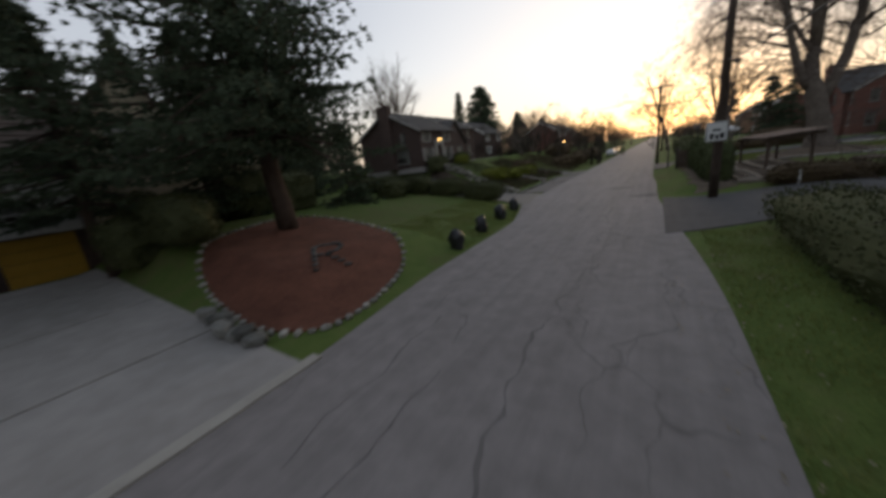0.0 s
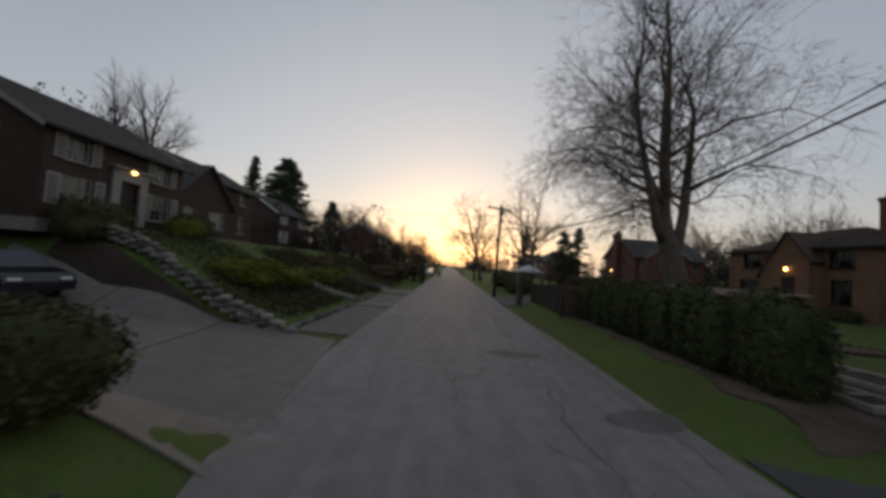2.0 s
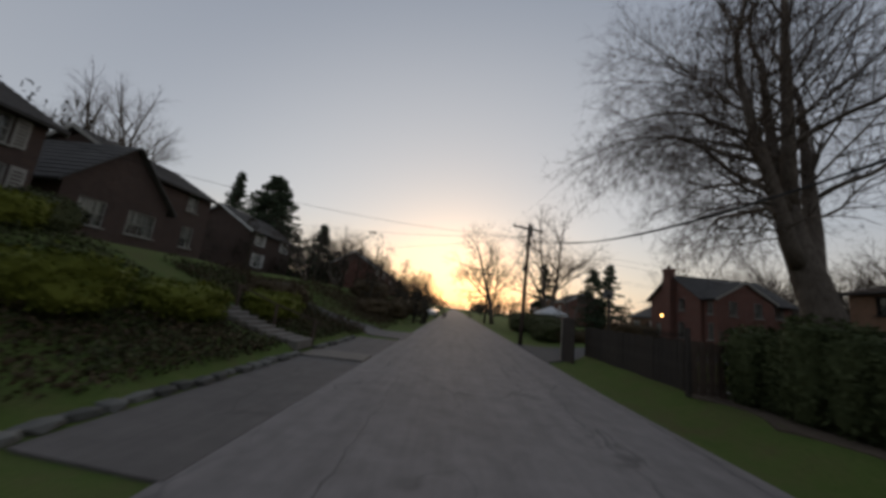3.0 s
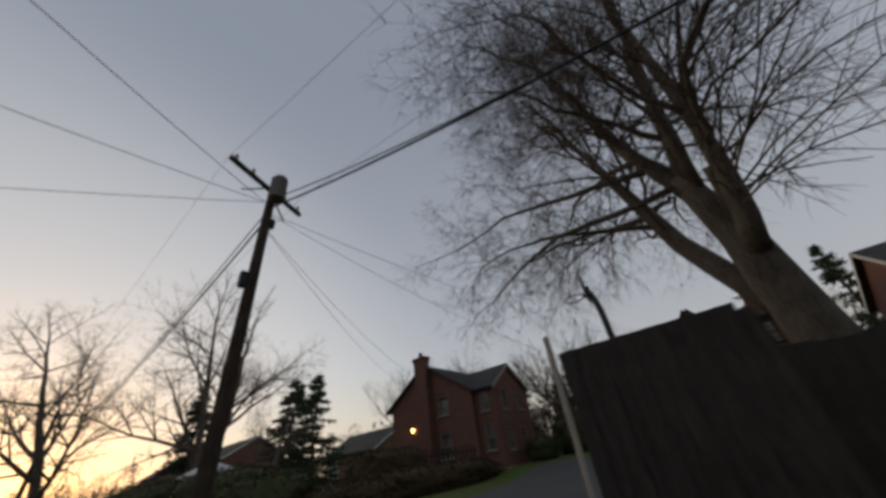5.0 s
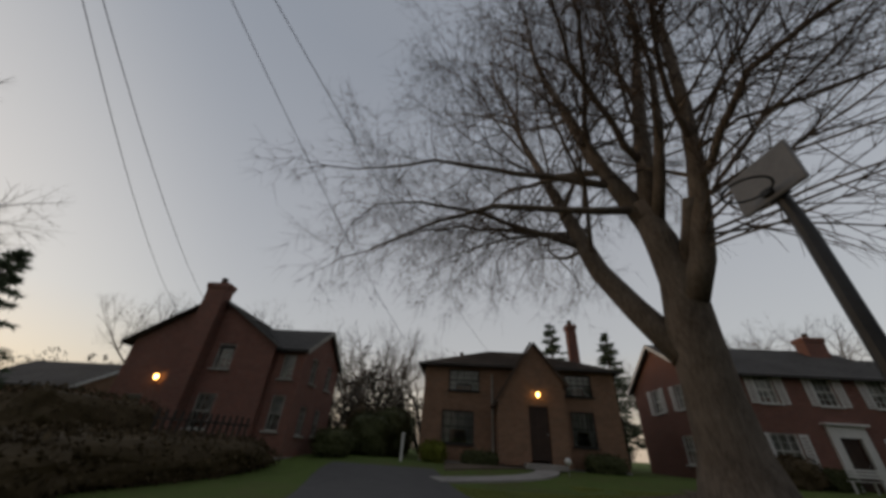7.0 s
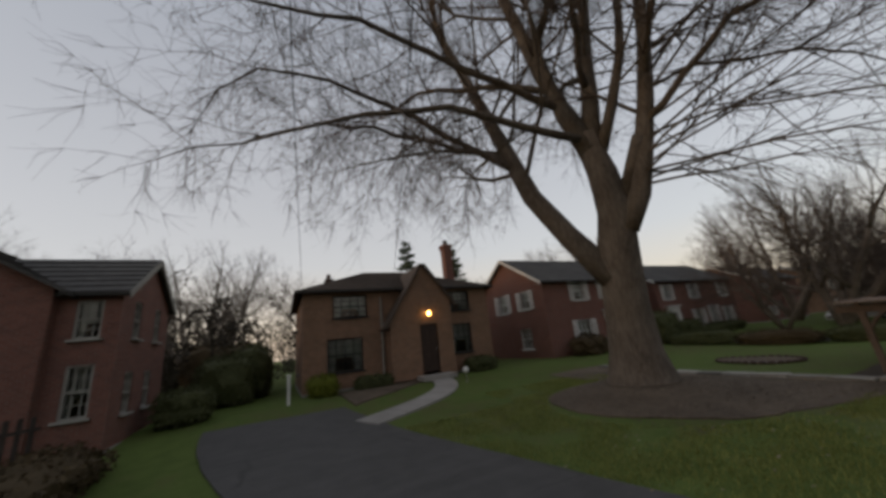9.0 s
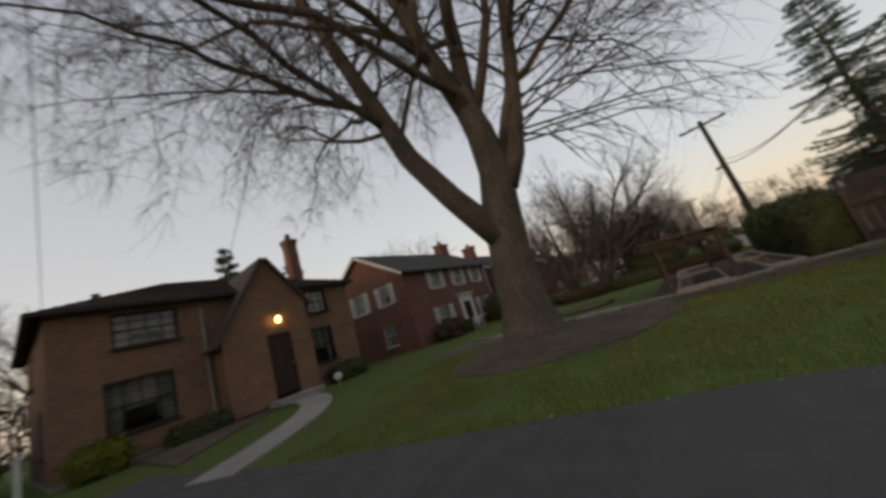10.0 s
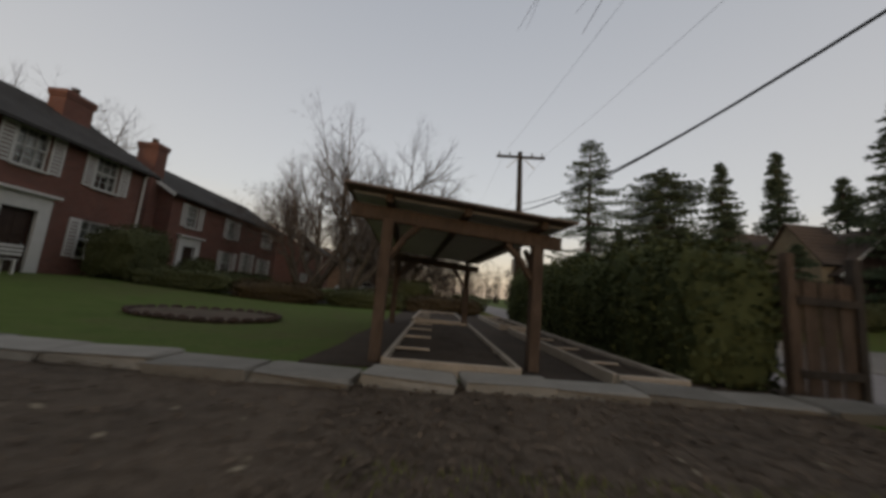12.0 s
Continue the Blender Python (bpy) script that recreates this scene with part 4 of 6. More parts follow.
def chimney(house, at, sx, sy, z0, z1, mat):
    c = part("chimney", boxes(((0, 0, (z0 + z1 - 0.33) / 2), (sx, sy, z1 - z0 - 0.33)), bevel=0.01), mat, house)
    part("corbel", boxes(((0, 0, z1 - 0.27), (sx + 0.08, sy + 0.08, 0.12)), bevel=0.012), mat, c)
    part("chimney_cap", boxes(((0, 0, z1 - 0.105), (sx + 0.14, sy + 0.14, 0.21)), bevel=0.02), mat, c)
    c.matrix_basis = pose(*at)
    part("chimney_pot", tube_rows_z([(0.16, z1), (0.14, z1 + 0.3), (0.17, z1 + 0.34)], 10), BRICK_DARK, c)
    return c


def build_house(name, label, x0, x1, y0, y1, z0, H, ridge, rise, wallmat, roofmat, holes, trim=None, over=0.35, shutters=True, lamps=(), windows_bars=2, group="houses along the street"):
    """holes: per face a list of (kind, u, v, w, h); u runs along the face as seen from outside, left to right."""
    trim = trim or WHITE
    h = thing(name, (x0, y0, z0), label, "house", group)
    W, D = x1 - x0, y1 - y0
    org = {"S": (0, 0), "E": (W, 0), "N": (W, D), "W": (0, D)}
    for face, (ox, oy) in org.items():
        L = W if face in "SN" else D
        inset = 0.25 if face in "SN" else 0.0
        m = pose(ox, oy, 0, 0, 0, FACE[face])
        hs = holes.get(face, [])
        cut = [(u - inset, v, w, hh) for _, u, v, w, hh, *_ in hs]
        bm = wall_cells(L - 2 * inset, H, 0.25, cut)
        wall = part("wall", bm, wallmat, h)
        wall.matrix_basis = m @ pose(inset, 0, 0)
        for kind, u, v, w, hh, *opt in hs:
            mm = m @ pose(u, 0, v)
            if kind == "win":
                window_part(h, mm, w, hh, shutters and "plain" not in opt, 3 if w > 1.4 else windows_bars, trim)
            elif kind == "door":
                door_part(h, mm, w, hh, surround=trim if "grand" in opt else None)
            elif kind == "garage":
                bm = bmesh.new()
                for k in range(4):
                    box(bm, (w / 2, 0.12, hh * (k + 0.5) / 4), (w - 0.02, 0.05, hh / 4 - 0.015), bevel=0.01)
                part("garage_door", bm, YELLOW, h, "yellow panelled garage door").matrix_basis = mm
        for lf, lu, lz in lamps:
            if lf == face:
                lantern(h, m @ pose(lu, 0, lz))
    part("floor_slab", boxes(((W / 2, D / 2, -0.25), (W + 0.06, D + 0.06, 0.5))), CONCRETE, h)
    part("ceiling_slab", boxes(((W / 2, D / 2, H * 0.5), (W - 0.52, D - 0.52, 0.12))), CURTAIN, h)
    o = over
    if ridge == "y":
        k = rise / (W / 2)
        shingled(h, [(-o, -o, H - o * k), (-o, D + o, H - o * k), (W / 2, D + o, H + rise), (W / 2, -o, H + rise)], roofmat)
        shingled(h, [(W + o, D + o, H - o * k), (W + o, -o, H - o * k), (W / 2, -o, H + rise), (W / 2, D + o, H + rise)], roofmat)
        gable_fill(h, W, rise, 0.25, wallmat, pose(0, 0, H))
        gable_fill(h, W, rise, 0.25, wallmat, pose(W, D, H, 0, 0, 180))
        for y in (-o, D + o):
            ln = math.hypot(W / 2 + o, rise + o * k)
            for s in (-1, 1):
                b = part("bargeboard", boxes(((0, 0, 0), (ln, 0.04, 0.2))), trim, h)
                b.matrix_basis = pose(W / 2 + s * (W / 4 + o / 2), y, H + rise / 2 - o * k / 2 - 0.06, 0, s * math.degrees(math.atan2(rise + o * k, W / 2 + o)), 0)
        eaves = [(-o, 0), (W + o, 0)]
        for ex, _ in eaves:
            part("gutter", boxes(((ex, D / 2, H - o * k - 0.02), (0.12, D + 2 * o, 0.12)), bevel=0.02), DARKTRIM, h)
    elif ridge == "x":
        k = rise / (D / 2)
        shingled(h, [(W + o, -o, H - o * k), (-o, -o, H - o * k), (-o, D / 2, H + rise), (W + o, D / 2, H + rise)], roofmat)
        shingled(h, [(-o, D + o, H - o * k), (W + o, D + o, H - o * k), (W + o, D / 2, H + rise), (-o, D / 2, H + rise)], roofmat)
        gable_fill(h, D, rise, 0.25, wallmat, pose(0, D, H, 0, 0, -90))
        gable_fill(h, D, rise, 0.25, wallmat, pose(W, 0, H, 0, 0, 90))
        for ey in (-o, D + o):
            part("gutter", boxes(((W / 2, ey, H - o * k - 0.02), (W + 2 * o, 0.12, 0.12)), bevel=0.02), DARKTRIM, h)
    else:  # hipped
        q = min(W, D) / 2
        ra, rb = ((W / 2, q), (W / 2, D - q)) if D >= W else ((q, D / 2), (W - q, D / 2))
        k = rise / q
        z = H - o * k
        A, B, C, E = (-o, -o, z), (W + o, -o, z), (W + o, D + o, z), (-o, D + o, z)
        R0, R1 = (*ra, H + rise), (*rb, H + rise)
        planes = [[E, A, R0, R1][::1], [B, C, R1, R0], [A, B, R0, R0], [C, E, R1, R1]] if D >= W else [[A, B, R1, R0], [C, E, R0, R1], [E, A, R0, R0], [B, C, R1, R1]]
        for pl in planes:
            shingled(h, [pl[0], pl[1], pl[2], pl[3]], roofmat)
        part("gutter", boxes(((-o, D / 2, z), (0.12, D + 2 * o, 0.12)), ((W + o, D / 2, z), (0.12, D + 2 * o, 0.12)), ((W / 2, -o, z), (W + 2 * o - 0.13, 0.12, 0.12)), ((W / 2, D + o, z), (W + 2 * o - 0.13, 0.12, 0.12))), DARKTRIM, h)
    return h


# red brick house with white shutters (its front faces the lawn)
h1 = build_house("house", "red brick colonial house with white shutters and a white door surround", 25.0, 32.6, 24.6, 35.2, 0.75, 5.3, "y", 2.3, BRICK_RED, ROOF, {
    "W": [("win", 2.85, 3.75, 0.95, 1.4), ("win", 5.72, 3.75, 0.95, 1.4), ("win", 8.35, 3.75, 0.95, 1.4), ("win", 2.6, 0.9, 1.3, 1.5), ("door", 5.7, 0.15, 1.0, 2.2, "grand"), ("win", 8.25, 0.9, 1.3, 1.5)],
    "N": [("win", 2.4, 3.5, 1.1, 1.4), ("win", 5.2, 3.5, 0.9, 1.3), ("win", 4.6, 0.8, 1.2, 1.4, "plain")], "S": [("win", 2.0, 3.6, 0.9, 1.3)], "E": [("win", 2, 3.6, 1, 1.3), ("win", 7, 3.6, 1, 1.3)]})
chimney(h1, (3.0, 1.1, 0), 0.75, 1.2, 5.6, 8.2, BRICK_RED)
part("downpipe", tube_rows([(Vector((-0.1, 0.15, 0.2)), 0.05), (Vector((-0.1, 0.15, 4.9)), 0.05), (Vector((-0.3, 0.15, 5.15)), 0.05)], 8), WHITE, h1)
part("front_step", boxes(((-0.75, 4.4, 0.02), (1.3, 2.2, 0.22)), ((-1.55, 4.4, -0.06), (0.4, 2.6, 0.2)), bevel=0.015), CONCRETE, h1)

# next red brick house down the row
h0 = build_house("house", "red brick house with an end chimney and white shutters", 26.0, 33.4, 9.0, 21.6, 0.75, 5.2, "y", 2.2, BRICK_RED, ROOF, {
    "W": [("win", 1.2, 3.4, 0.9, 1.35), ("win", 5.2, 3.4, 0.9, 1.35), ("win", 10.2, 3.4, 0.9, 1.35), ("door", 1.2, 0.15, 1.0, 2.1, "grand"), ("win", 5.0, 0.9, 1.2, 1.5), ("win", 7.6, 0.9, 1.0, 1.7), ("win", 10.0, 0.9, 1.2, 1.5)],
    "N": [("win", 4.5, 3.4, 0.8, 1.2)]})
chimney(h0, (1.4, 12.9, 0), 1.1, 0.7, 0, 7.7, BRICK_RED)

# tan brick house with a hipped roof and a steep entrance gable
h2 = build_house("house", "tan brick house with hipped roof, steep entrance gable and lit lamp", 25.5, 33.6, 39.4, 50.0, 1.05, 4.85, "hip", 1.75, BRICK_TAN, ROOF_BROWN, {
    "W": [("win", 1.4, 3.35, 1.75, 1.15, "plain"), ("win", 1.1, 0.75, 1.75, 1.6, "plain"), ("win", 7.9, 3.35, 1.45, 1.15, "plain"), ("win", 8.0, 0.95, 1.25, 1.65, "plain")],
    "N": [("win", 2.5, 3.2, 1, 1.2, "plain"), ("win", 5, 0.8, 1.1, 1.4, "plain")], "S": [("win", 2.2, 3.2, 0.9, 1.2, "plain")]}, trim=DARKTRIM, shutters=False)
chimney(h2, (2.2, 1.3, 0), 0.6, 0.55, 5.0, 8.1, BRICK_RED)
chimney(h2, (6.4, 8.6, 0), 0.5, 0.4, 5.2, 6.7, BRICK_DARK)


def entrance(house):
    """The steep gabled entrance bay standing forward of the front, with a long left rake."""
    t, w, front = 0.3, 3.5, -0.95
    yl, yr, yp = 6.55, 3.05, 4.55
    zl, zr, zp = 2.9, 3.9, 5.9
    prof = [(yr, 0), (yr, zr), (yp, zp), (yl, zl), (yl, 0)]
    door = (3.95, 4.95, 0.25, 2.65)
    top = lambda y: zr + (zp - zr) * (y - yr) / (yp - yr) if y <= yp else zp + (zl - zp) * (y - yp) / (yl - yp)
    ys = [yr, door[0], yp, door[1], yl]
    prof = [(yr, 0), (door[0], 0), (door[0], door[3]), (yp, door[3]), (door[1], door[3]), (door[1], 0), (yl, 0), (yl, zl), (door[1], top(door[1])), (yp, zp), (door[0], top(door[0])), (yr, zr)]
    cells = [(0, 1, 2, 10, 11), (2, 3, 9, 10), (3, 4, 8, 9), (4, 5, 6, 7, 8)]
    n = len(prof)
    verts = [(front, y, z) for y, z in prof] + [(-0.004, y, z) for y, z in prof]
    faces = list(cells) + [tuple(v + n for v in c[::-1]) for c in cells] + [(i, (i + 1) % n, (i + 1) % n + n, i + n) for i in range(n)]
    part("entrance_gable", (verts, faces), BRICK_TAN, house)
    for (ya, za), (yb, zb) in (((yp, zp), (yl + 0.2, zl - 0.4)), ((yp, zp), (yr - 0.2, zr - 0.27))):
        d = Vector((0, yb - ya, zb - za))
        up = Vector((0, -d.z, d.y)).normalized()
        up = up if up.z > 0 else -up
        bm = bmesh.new()
        pts = [(front - 0.15, ya, za), (front - 0.15, yb, zb), (1.4, yb, zb), (3.2, ya, za)]
        lo = [bm.verts.new(Vector(p) + up * 0.02) for p in pts]
        hi = [bm.verts.new(Vector(p) + up * 0.14) for p in pts]
        bm.faces.new(lo)
        bm.faces.new(hi)
        for i in range(4):
            bm.faces.new((lo[i], lo[(i + 1) % 4], hi[(i + 1) % 4], hi[i]))
        bmesh.ops.recalc_face_normals(bm, faces=bm.faces)
        part("entrance_roof", bm, ROOF_BROWN, house)
    door_part(house, pose(front, 4.95, 0.25, 0, 0, -90), 1.0, 2.4)
    lantern(house, pose(front, 4.45, 3.2, 0, 0, -90))
    part("front_step", boxes(((front - 0.55, 4.45, 0.02), (1.0, 1.8, 0.22)), bevel=0.015), CONCRETE, house)


entrance(h2)
part("downpipe", tube_rows([(Vector((-0.1, 6.75, 0.1)), 0.05), (Vector((-0.1, 6.75, 4.3)), 0.05)], 8), CURTAIN, h2)

# red brick house beyond the driveway: gable and chimney to the street, a gabled wing to the south
h3 = build_house("house", "dark red brick house with a tall chimney and lit lamp", 20.6, 28.2, 56.6, 63.8, 0.85, 4.45, "x", 2.25, BRICK_RED, ROOF, {
    "W": [("win", 4.4, 3.25, 0.85, 1.15, "plain"), ("win", 4.3, 0.8, 0.9, 1.4, "plain"), ("win", 0.8, 0.8, 0.9, 1.2, "plain")],
    "S": [("win", 6.2, 3.2, 0.7, 1.1, "plain")]}, trim=CURTAIN, shutters=False, lamps=(("W", 2.1, 2.75),))
chimney(h3, (-0.3, 3.7, 0), 0.55, 1.05, 0, 7.3, BRICK_RED)
wing = build_house("house_wing", "brick wing with a gable and white windows", 20.9, 25.5, 55.2, 59.4, 0.85, 4.4, "y", 1.5, BRICK_RED, ROOF, {
    "W": [("win", 3.2, 3.0, 0.6, 1.1, "plain"), ("win", 3.2, 0.9, 0.6, 1.4, "plain")],
    "S": [("win", 1.0, 3.0, 0.65, 1.2, "plain"), ("win", 3.0, 3.0, 0.65, 1.2, "plain"), ("win", 0.9, 0.8, 0.7, 1.2, "plain"), ("win", 2.6, 0.8, 0.7, 1.2, "plain")]}, trim=CURTAIN, over=0.2, shutters=False)

# left side of the street
l1 = build_house("house", "dark brick house with a long grey roof and lit lamp", -23.3, -15.4, 30.9, 37.2, 3.3, 3.65, "y", 2.15, BRICK_DARK, ROOF, {
    "E": [("win", 0.7, 2.4, 0.85, 1.0), ("win", 4.6, 2.4, 0.85, 1.0), ("win", 0.6, 0.6, 1.2, 1.2), ("door", 2.85, 0.1, 0.95, 2.0, "grand"), ("win", 4.55, 0.5, 1.1, 1.3)],
    "S": [("win", 5.4, 2.3, 0.7, 1.2, "plain"), ("win", 3.9, 0.5, 2.4, 1.4, "plain")]}, trim=CURTAIN, lamps=(("E", 3.35, 2.62),))
chimney(l1, (4.1, -0.3, 0), 1.2, 0.6, 0, 6.3, BRICK_DARK)
l2 = build_house("house", "dark brick house with front gable and white windows", -26.0, -18.9, 43.4, 49.6, 3.4, 4.5, "y", 1.9, BRICK_DARK, ROOF, {
    "E": [("win", 4.2, 3.15, 0.9, 1.2, "plain"), ("win", 4.2, 0.7, 1.0, 1.4, "plain")]}, trim=CURTAIN, shutters=False)
l2g = build_house("house_wing", "gabled brick front wing with white windows", -23.2, -18.4, 40.3, 45.7, 3.4, 2.7, "x", 2.6, BRICK_DARK, ROOF, {
    "E": [("win", 0.8, 0.7, 1.3, 1.3, "plain"), ("win", 3.2, 0.7, 1.7, 1.3, "plain")], "S": [("win", 2.0, 0.8, 0.9, 1.3, "plain")]}, trim=CURTAIN, shutters=False)
l0 = build_house("house", "brick house with a white upper bay over a yellow garage door", -26.0, -18.0, 3.3, 17.0, 0.52, 4.9, "y", 3.6, BRICK_DARK, ROOF_BROWN, {
    "E": [("garage", 0.7, 0.05, 2.4, 2.0), ("win", 0.95, 2.5, 1.5, 1.1, "plain"), ("win", 4.3, 3.2, 0.8, 1.1, "plain")]}, shutters=False)
part("siding", boxes(((8.05, 0.45, 3.2), (0.1, 0.7, 2.2)), ((8.05, 3.1, 3.2), (0.1, 1.1, 2.2)), ((8.05, 1.7, 2.3), (0.1, 1.75, 0.36)), ((8.05, 1.7, 3.95), (0.1, 1.75, 0.65))), WHITE, l0, "white painted siding")
l0g = build_house("house_wing", "pale stucco cross gable with white-framed windows", -20.0, -17.4, 7.2, 11.8, 1.0, 5.9, "x", 2.7, CREAM, ROOF_BROWN, {
    "E": [("win", 1.5, 4.6, 1.2, 1.2, "plain"), ("win", 0.7, 1.2, 1.0, 1.3, "plain"), ("win", 2.9, 1.2, 1.0, 1.3, "plain")]}, shutters=False)
part("window_surround", wall_cells(1.7, 1.75, 0.05, [(0.25, 0.25, 1.2, 1.2)]), WHITE, l0g, "wide white window surround").matrix_basis = pose(2.655, 1.25, 4.35, 0, 0, 90)
l0h = build_house("house_wing", "tan stucco gable with a dark steep roof", -20.0, -17.2, 12.3, 16.6, 1.0, 5.4, "x", 3.0, TANSTUCCO, ROOF_BROWN, {
    "E": [("win", 1.5, 3.9, 1.2, 1.3, "plain"), ("win", 1.4, 1.0, 1.4, 1.4, "plain")]}, shutters=False)
lt = build_house("house", "cream stucco house with steep gables and dark roof", -24.0, -15.5, -24.0, -13.0, 1.0, 4.0, "x", 4.2, CREAM, ROOF_BROWN, {
    "E": [("win", 2.0, 2.3, 1.2, 1.2, "plain"), ("win", 7.0, 0.8, 1.6, 1.4, "plain"), ("door", 4.8, 0.1, 1.0, 2.1)]}, shutters=False)
for k, (x, y, w, d, hh, rr, m, rf) in enumerate([(-21, 58, 7, 8, 4.2, 2.2, BRICK_DARK, ROOF), (-13, 77, 7, 9, 3.9, 2.2, BRICK_RED, ROOF_BROWN), (-18, 94, 7, 10, 4.6, 2.2, BRICK_DARK, ROOF), (-18, 114, 7, 10, 4.8, 2.2, BRICK_RED, ROOF)]):
    build_house("house", "brick house farther up the street on the bank", x - w, x, y, y + d, land(x, y) + 0.1, hh, "y", rr, m, rf, {"E": [("win", 1.2, 2.8, 0.9, 1.2), ("win", 6, 2.8, 0.9, 1.2), ("win", 1.2, 0.6, 1.2, 1.3), ("door", 4.2, 0.1, 1, 2.1)]}, lamps=(("E", 3.9, 1.6),) if k in (1,) else ())
for k, (x, y, w, d, hh, rr, m, rf) in enumerate([(30, 77, 8, 9, 3.0, 2.2, BRICK_TAN, ROOF), (22, 96, 8, 10, 4.8, 2.2, BRICK_RED, ROOF), (22, 118, 8, 10, 4.8, 2.2, BRICK_TAN, ROOF_BROWN), (27, -10, 8, 11, 5.0, 2.2, BRICK_RED, ROOF), (27, -30, 8, 11, 5.0, 2.2, BRICK_TAN, ROOF)]):
    build_house("house", "brick house farther along the street", x, x + w, y, y + d, land(x, y) + 0.1, hh, "y", rr, m, rf, {"W": [("win", 1.2, hh - 1.9, 0.9, 1.2), ("win", 6, hh - 1.9, 0.9, 1.2), ("win", 1.2, 0.6, 1.2, 1.0), ("door", 4.2, 0.1, 1, 2.1)]})
build_house("house", "brick house on the rising side of the street", -24, -16, -51, -42, land(-16, -42) + 0.1, 4.6, "y", 2.6, BRICK_DARK, ROOF, {"E": [("win", 1.2, 2.8, 0.9, 1.2), ("win", 6, 2.8, 0.9, 1.2), ("win", 1.2, 0.6, 1.2, 1.3), ("door", 4.2, 0.1, 1, 2.1)]})

# ---- utility poles and wires ----
def utility_pole(x, y, height, lean, transformer, label, arm_rz=0.0, slim=1.0):
    z = land(x, y) - 0.1
    p = thing("utility_pole", (x, y, z), label, "utility pole", "poles along the street")
    p.matrix_basis = pose(x, y, z, 0, lean, 0)
    part("pole", tube_rows_z([(0.2 * slim, 0), (0.19 * slim, 1.5), (0.16 * slim, height * 0.6), (0.13 * slim, height)], 14), POLEWOOD, p, smooth=True)
    arm = part("crossarm", boxes(((0, 0.17, 0), (2.6, 0.1, 0.13)), bevel=0.01), POLEWOOD, p)
    arm.matrix_basis = pose(0, 0, height - 0.35, 0, 0, arm_rz)
    for u in (-1.15, -0.6, 0.6, 1.15):
        part("insulator", tube_rows_z([(0.03, 0.06), (0.055, 0.1), (0.04, 0.16), (0.055, 0.2), (0.02, 0.26)], 8), METAL, arm).matrix_basis = pose(u, 0.17, 0)
    for s in (-1, 1):
        b = part("brace", boxes(((0, 0.17, 0), (0.9, 0.03, 0.04))), METAL, p)
        b.matrix_basis = pose(0, 0, height - 0.35, 0, 0, arm_rz) @ pose(s * 0.42, 0.03, -0.34, 0, s * 42, 0)
    if transformer:
        t = part("transformer", tube_rows_z([(0.15, -0.4), (0.2, -0.37), (0.2, 0.33), (0.17, 0.4), (0.08, 0.43)], 14), CANMETAL, p, "dull brownish-grey transformer can")
        t.matrix_basis = pose(0.0, -0.36, height - 0.68)
        part("bracket", boxes(((0, -0.17, height - 0.55), (0.1, 0.12, 0.08)), ((0, -0.17, height - 0.95), (0.1, 0.12, 0.08))), METAL, p)
        part("cable_box", boxes(((-0.2, 0, height * 0.62), (0.16, 0.15, 0.42)), bevel=0.03), DARKMETAL, p)
        part("cable_box", boxes(((0.2, 0.1, height * 0.83), (0.12, 0.14, 0.3)), bevel=0.02), DARKMETAL, p)
    else:
        part("splice_box", boxes(((0.28, 0, height * 0.64), (0.4, 0.14, 0.14)), bevel=0.03), DARKMETAL, p)
    return p


P1, P2 = (6.6, 23.1), (4.35, 51.3)
utility_pole(*P1, 9.4, 1.6, False, "weathered wooden utility pole with a crossarm beside the driveway")
utility_pole(*P2, 9.0, 1.0, True, "weathered wooden utility pole carrying a transformer can", 20, 0.8)
P3, P4 = (5.2, 88.0), (7.2, -24.0)
utility_pole(*P3, 9.4, 0, False, "distant wooden utility pole with a crossarm")
utility_pole(*P4, 9.4, 0, False, "wooden utility pole with a crossarm behind the trees")


def wire(a, b, sag, r, label):
    a, b = Vector(a), Vector(b)
    rows = []
    for i in range(25):
        u = i / 24
        p = a.lerp(b, u)
        p.z -= 4 * sag * u * (1 - u)
        rows.append((p, r))
    w = part("overhead_wire", tube_rows(rows, 5), CABLE)
    return tagged(w, label, "wire", "overhead wires")


for k, u in enumerate((-1.1, 1.1)):
    for a, b, za, zb in ((P1, P2, 9.3, 8.9), (P2, P3, 8.9, 9.3), (P4, P1, 9.3, 9.3)):
        wire((a[0] + u, a[1] + 0.17, za), (b[0] + u, b[1] + 0.17, zb), 0.5, 0.0045, "thin black power wire strung between poles")
for a, b, za, zb in ((P1, P2, 6.1, 7.8), (P2, P3, 7.5, 6.1), (P4, P1, 6.1, 6.1)):
    wire((a[0] + 0.18, a[1], za), (b[0] + 0.18, b[1], zb), 1.15 if a != P1 else 1.75, 0.026, "thick black telephone cable strung between poles")
    wire((a[0] + 0.2, a[1], za + 0.4), (b[0] + 0.2, b[1], zb + 0.35), 1.25 if a != P1 else 2.15, 0.016, "slim black telephone cable strung between poles")
for b in ((25.4, 45.5, 5.7), (25.5, 50.0, 5.6), (21.0, 60.0, 6.2), (21.2, 62.0, 6.2)):
    wire((P2[0], P2[1], 7.6 if b[2] < 6 else 7.2), b, 0.7, 0.007, "thin service wire running to a house")
for b in ((-17.1, 38.5, 7.0), (-25.2, 52, 8.0), (-25, 70, 8.2)):
    wire((P2[0], P2[1], 7.9), b, 0.8, 0.009, "thin service wire crossing the street")

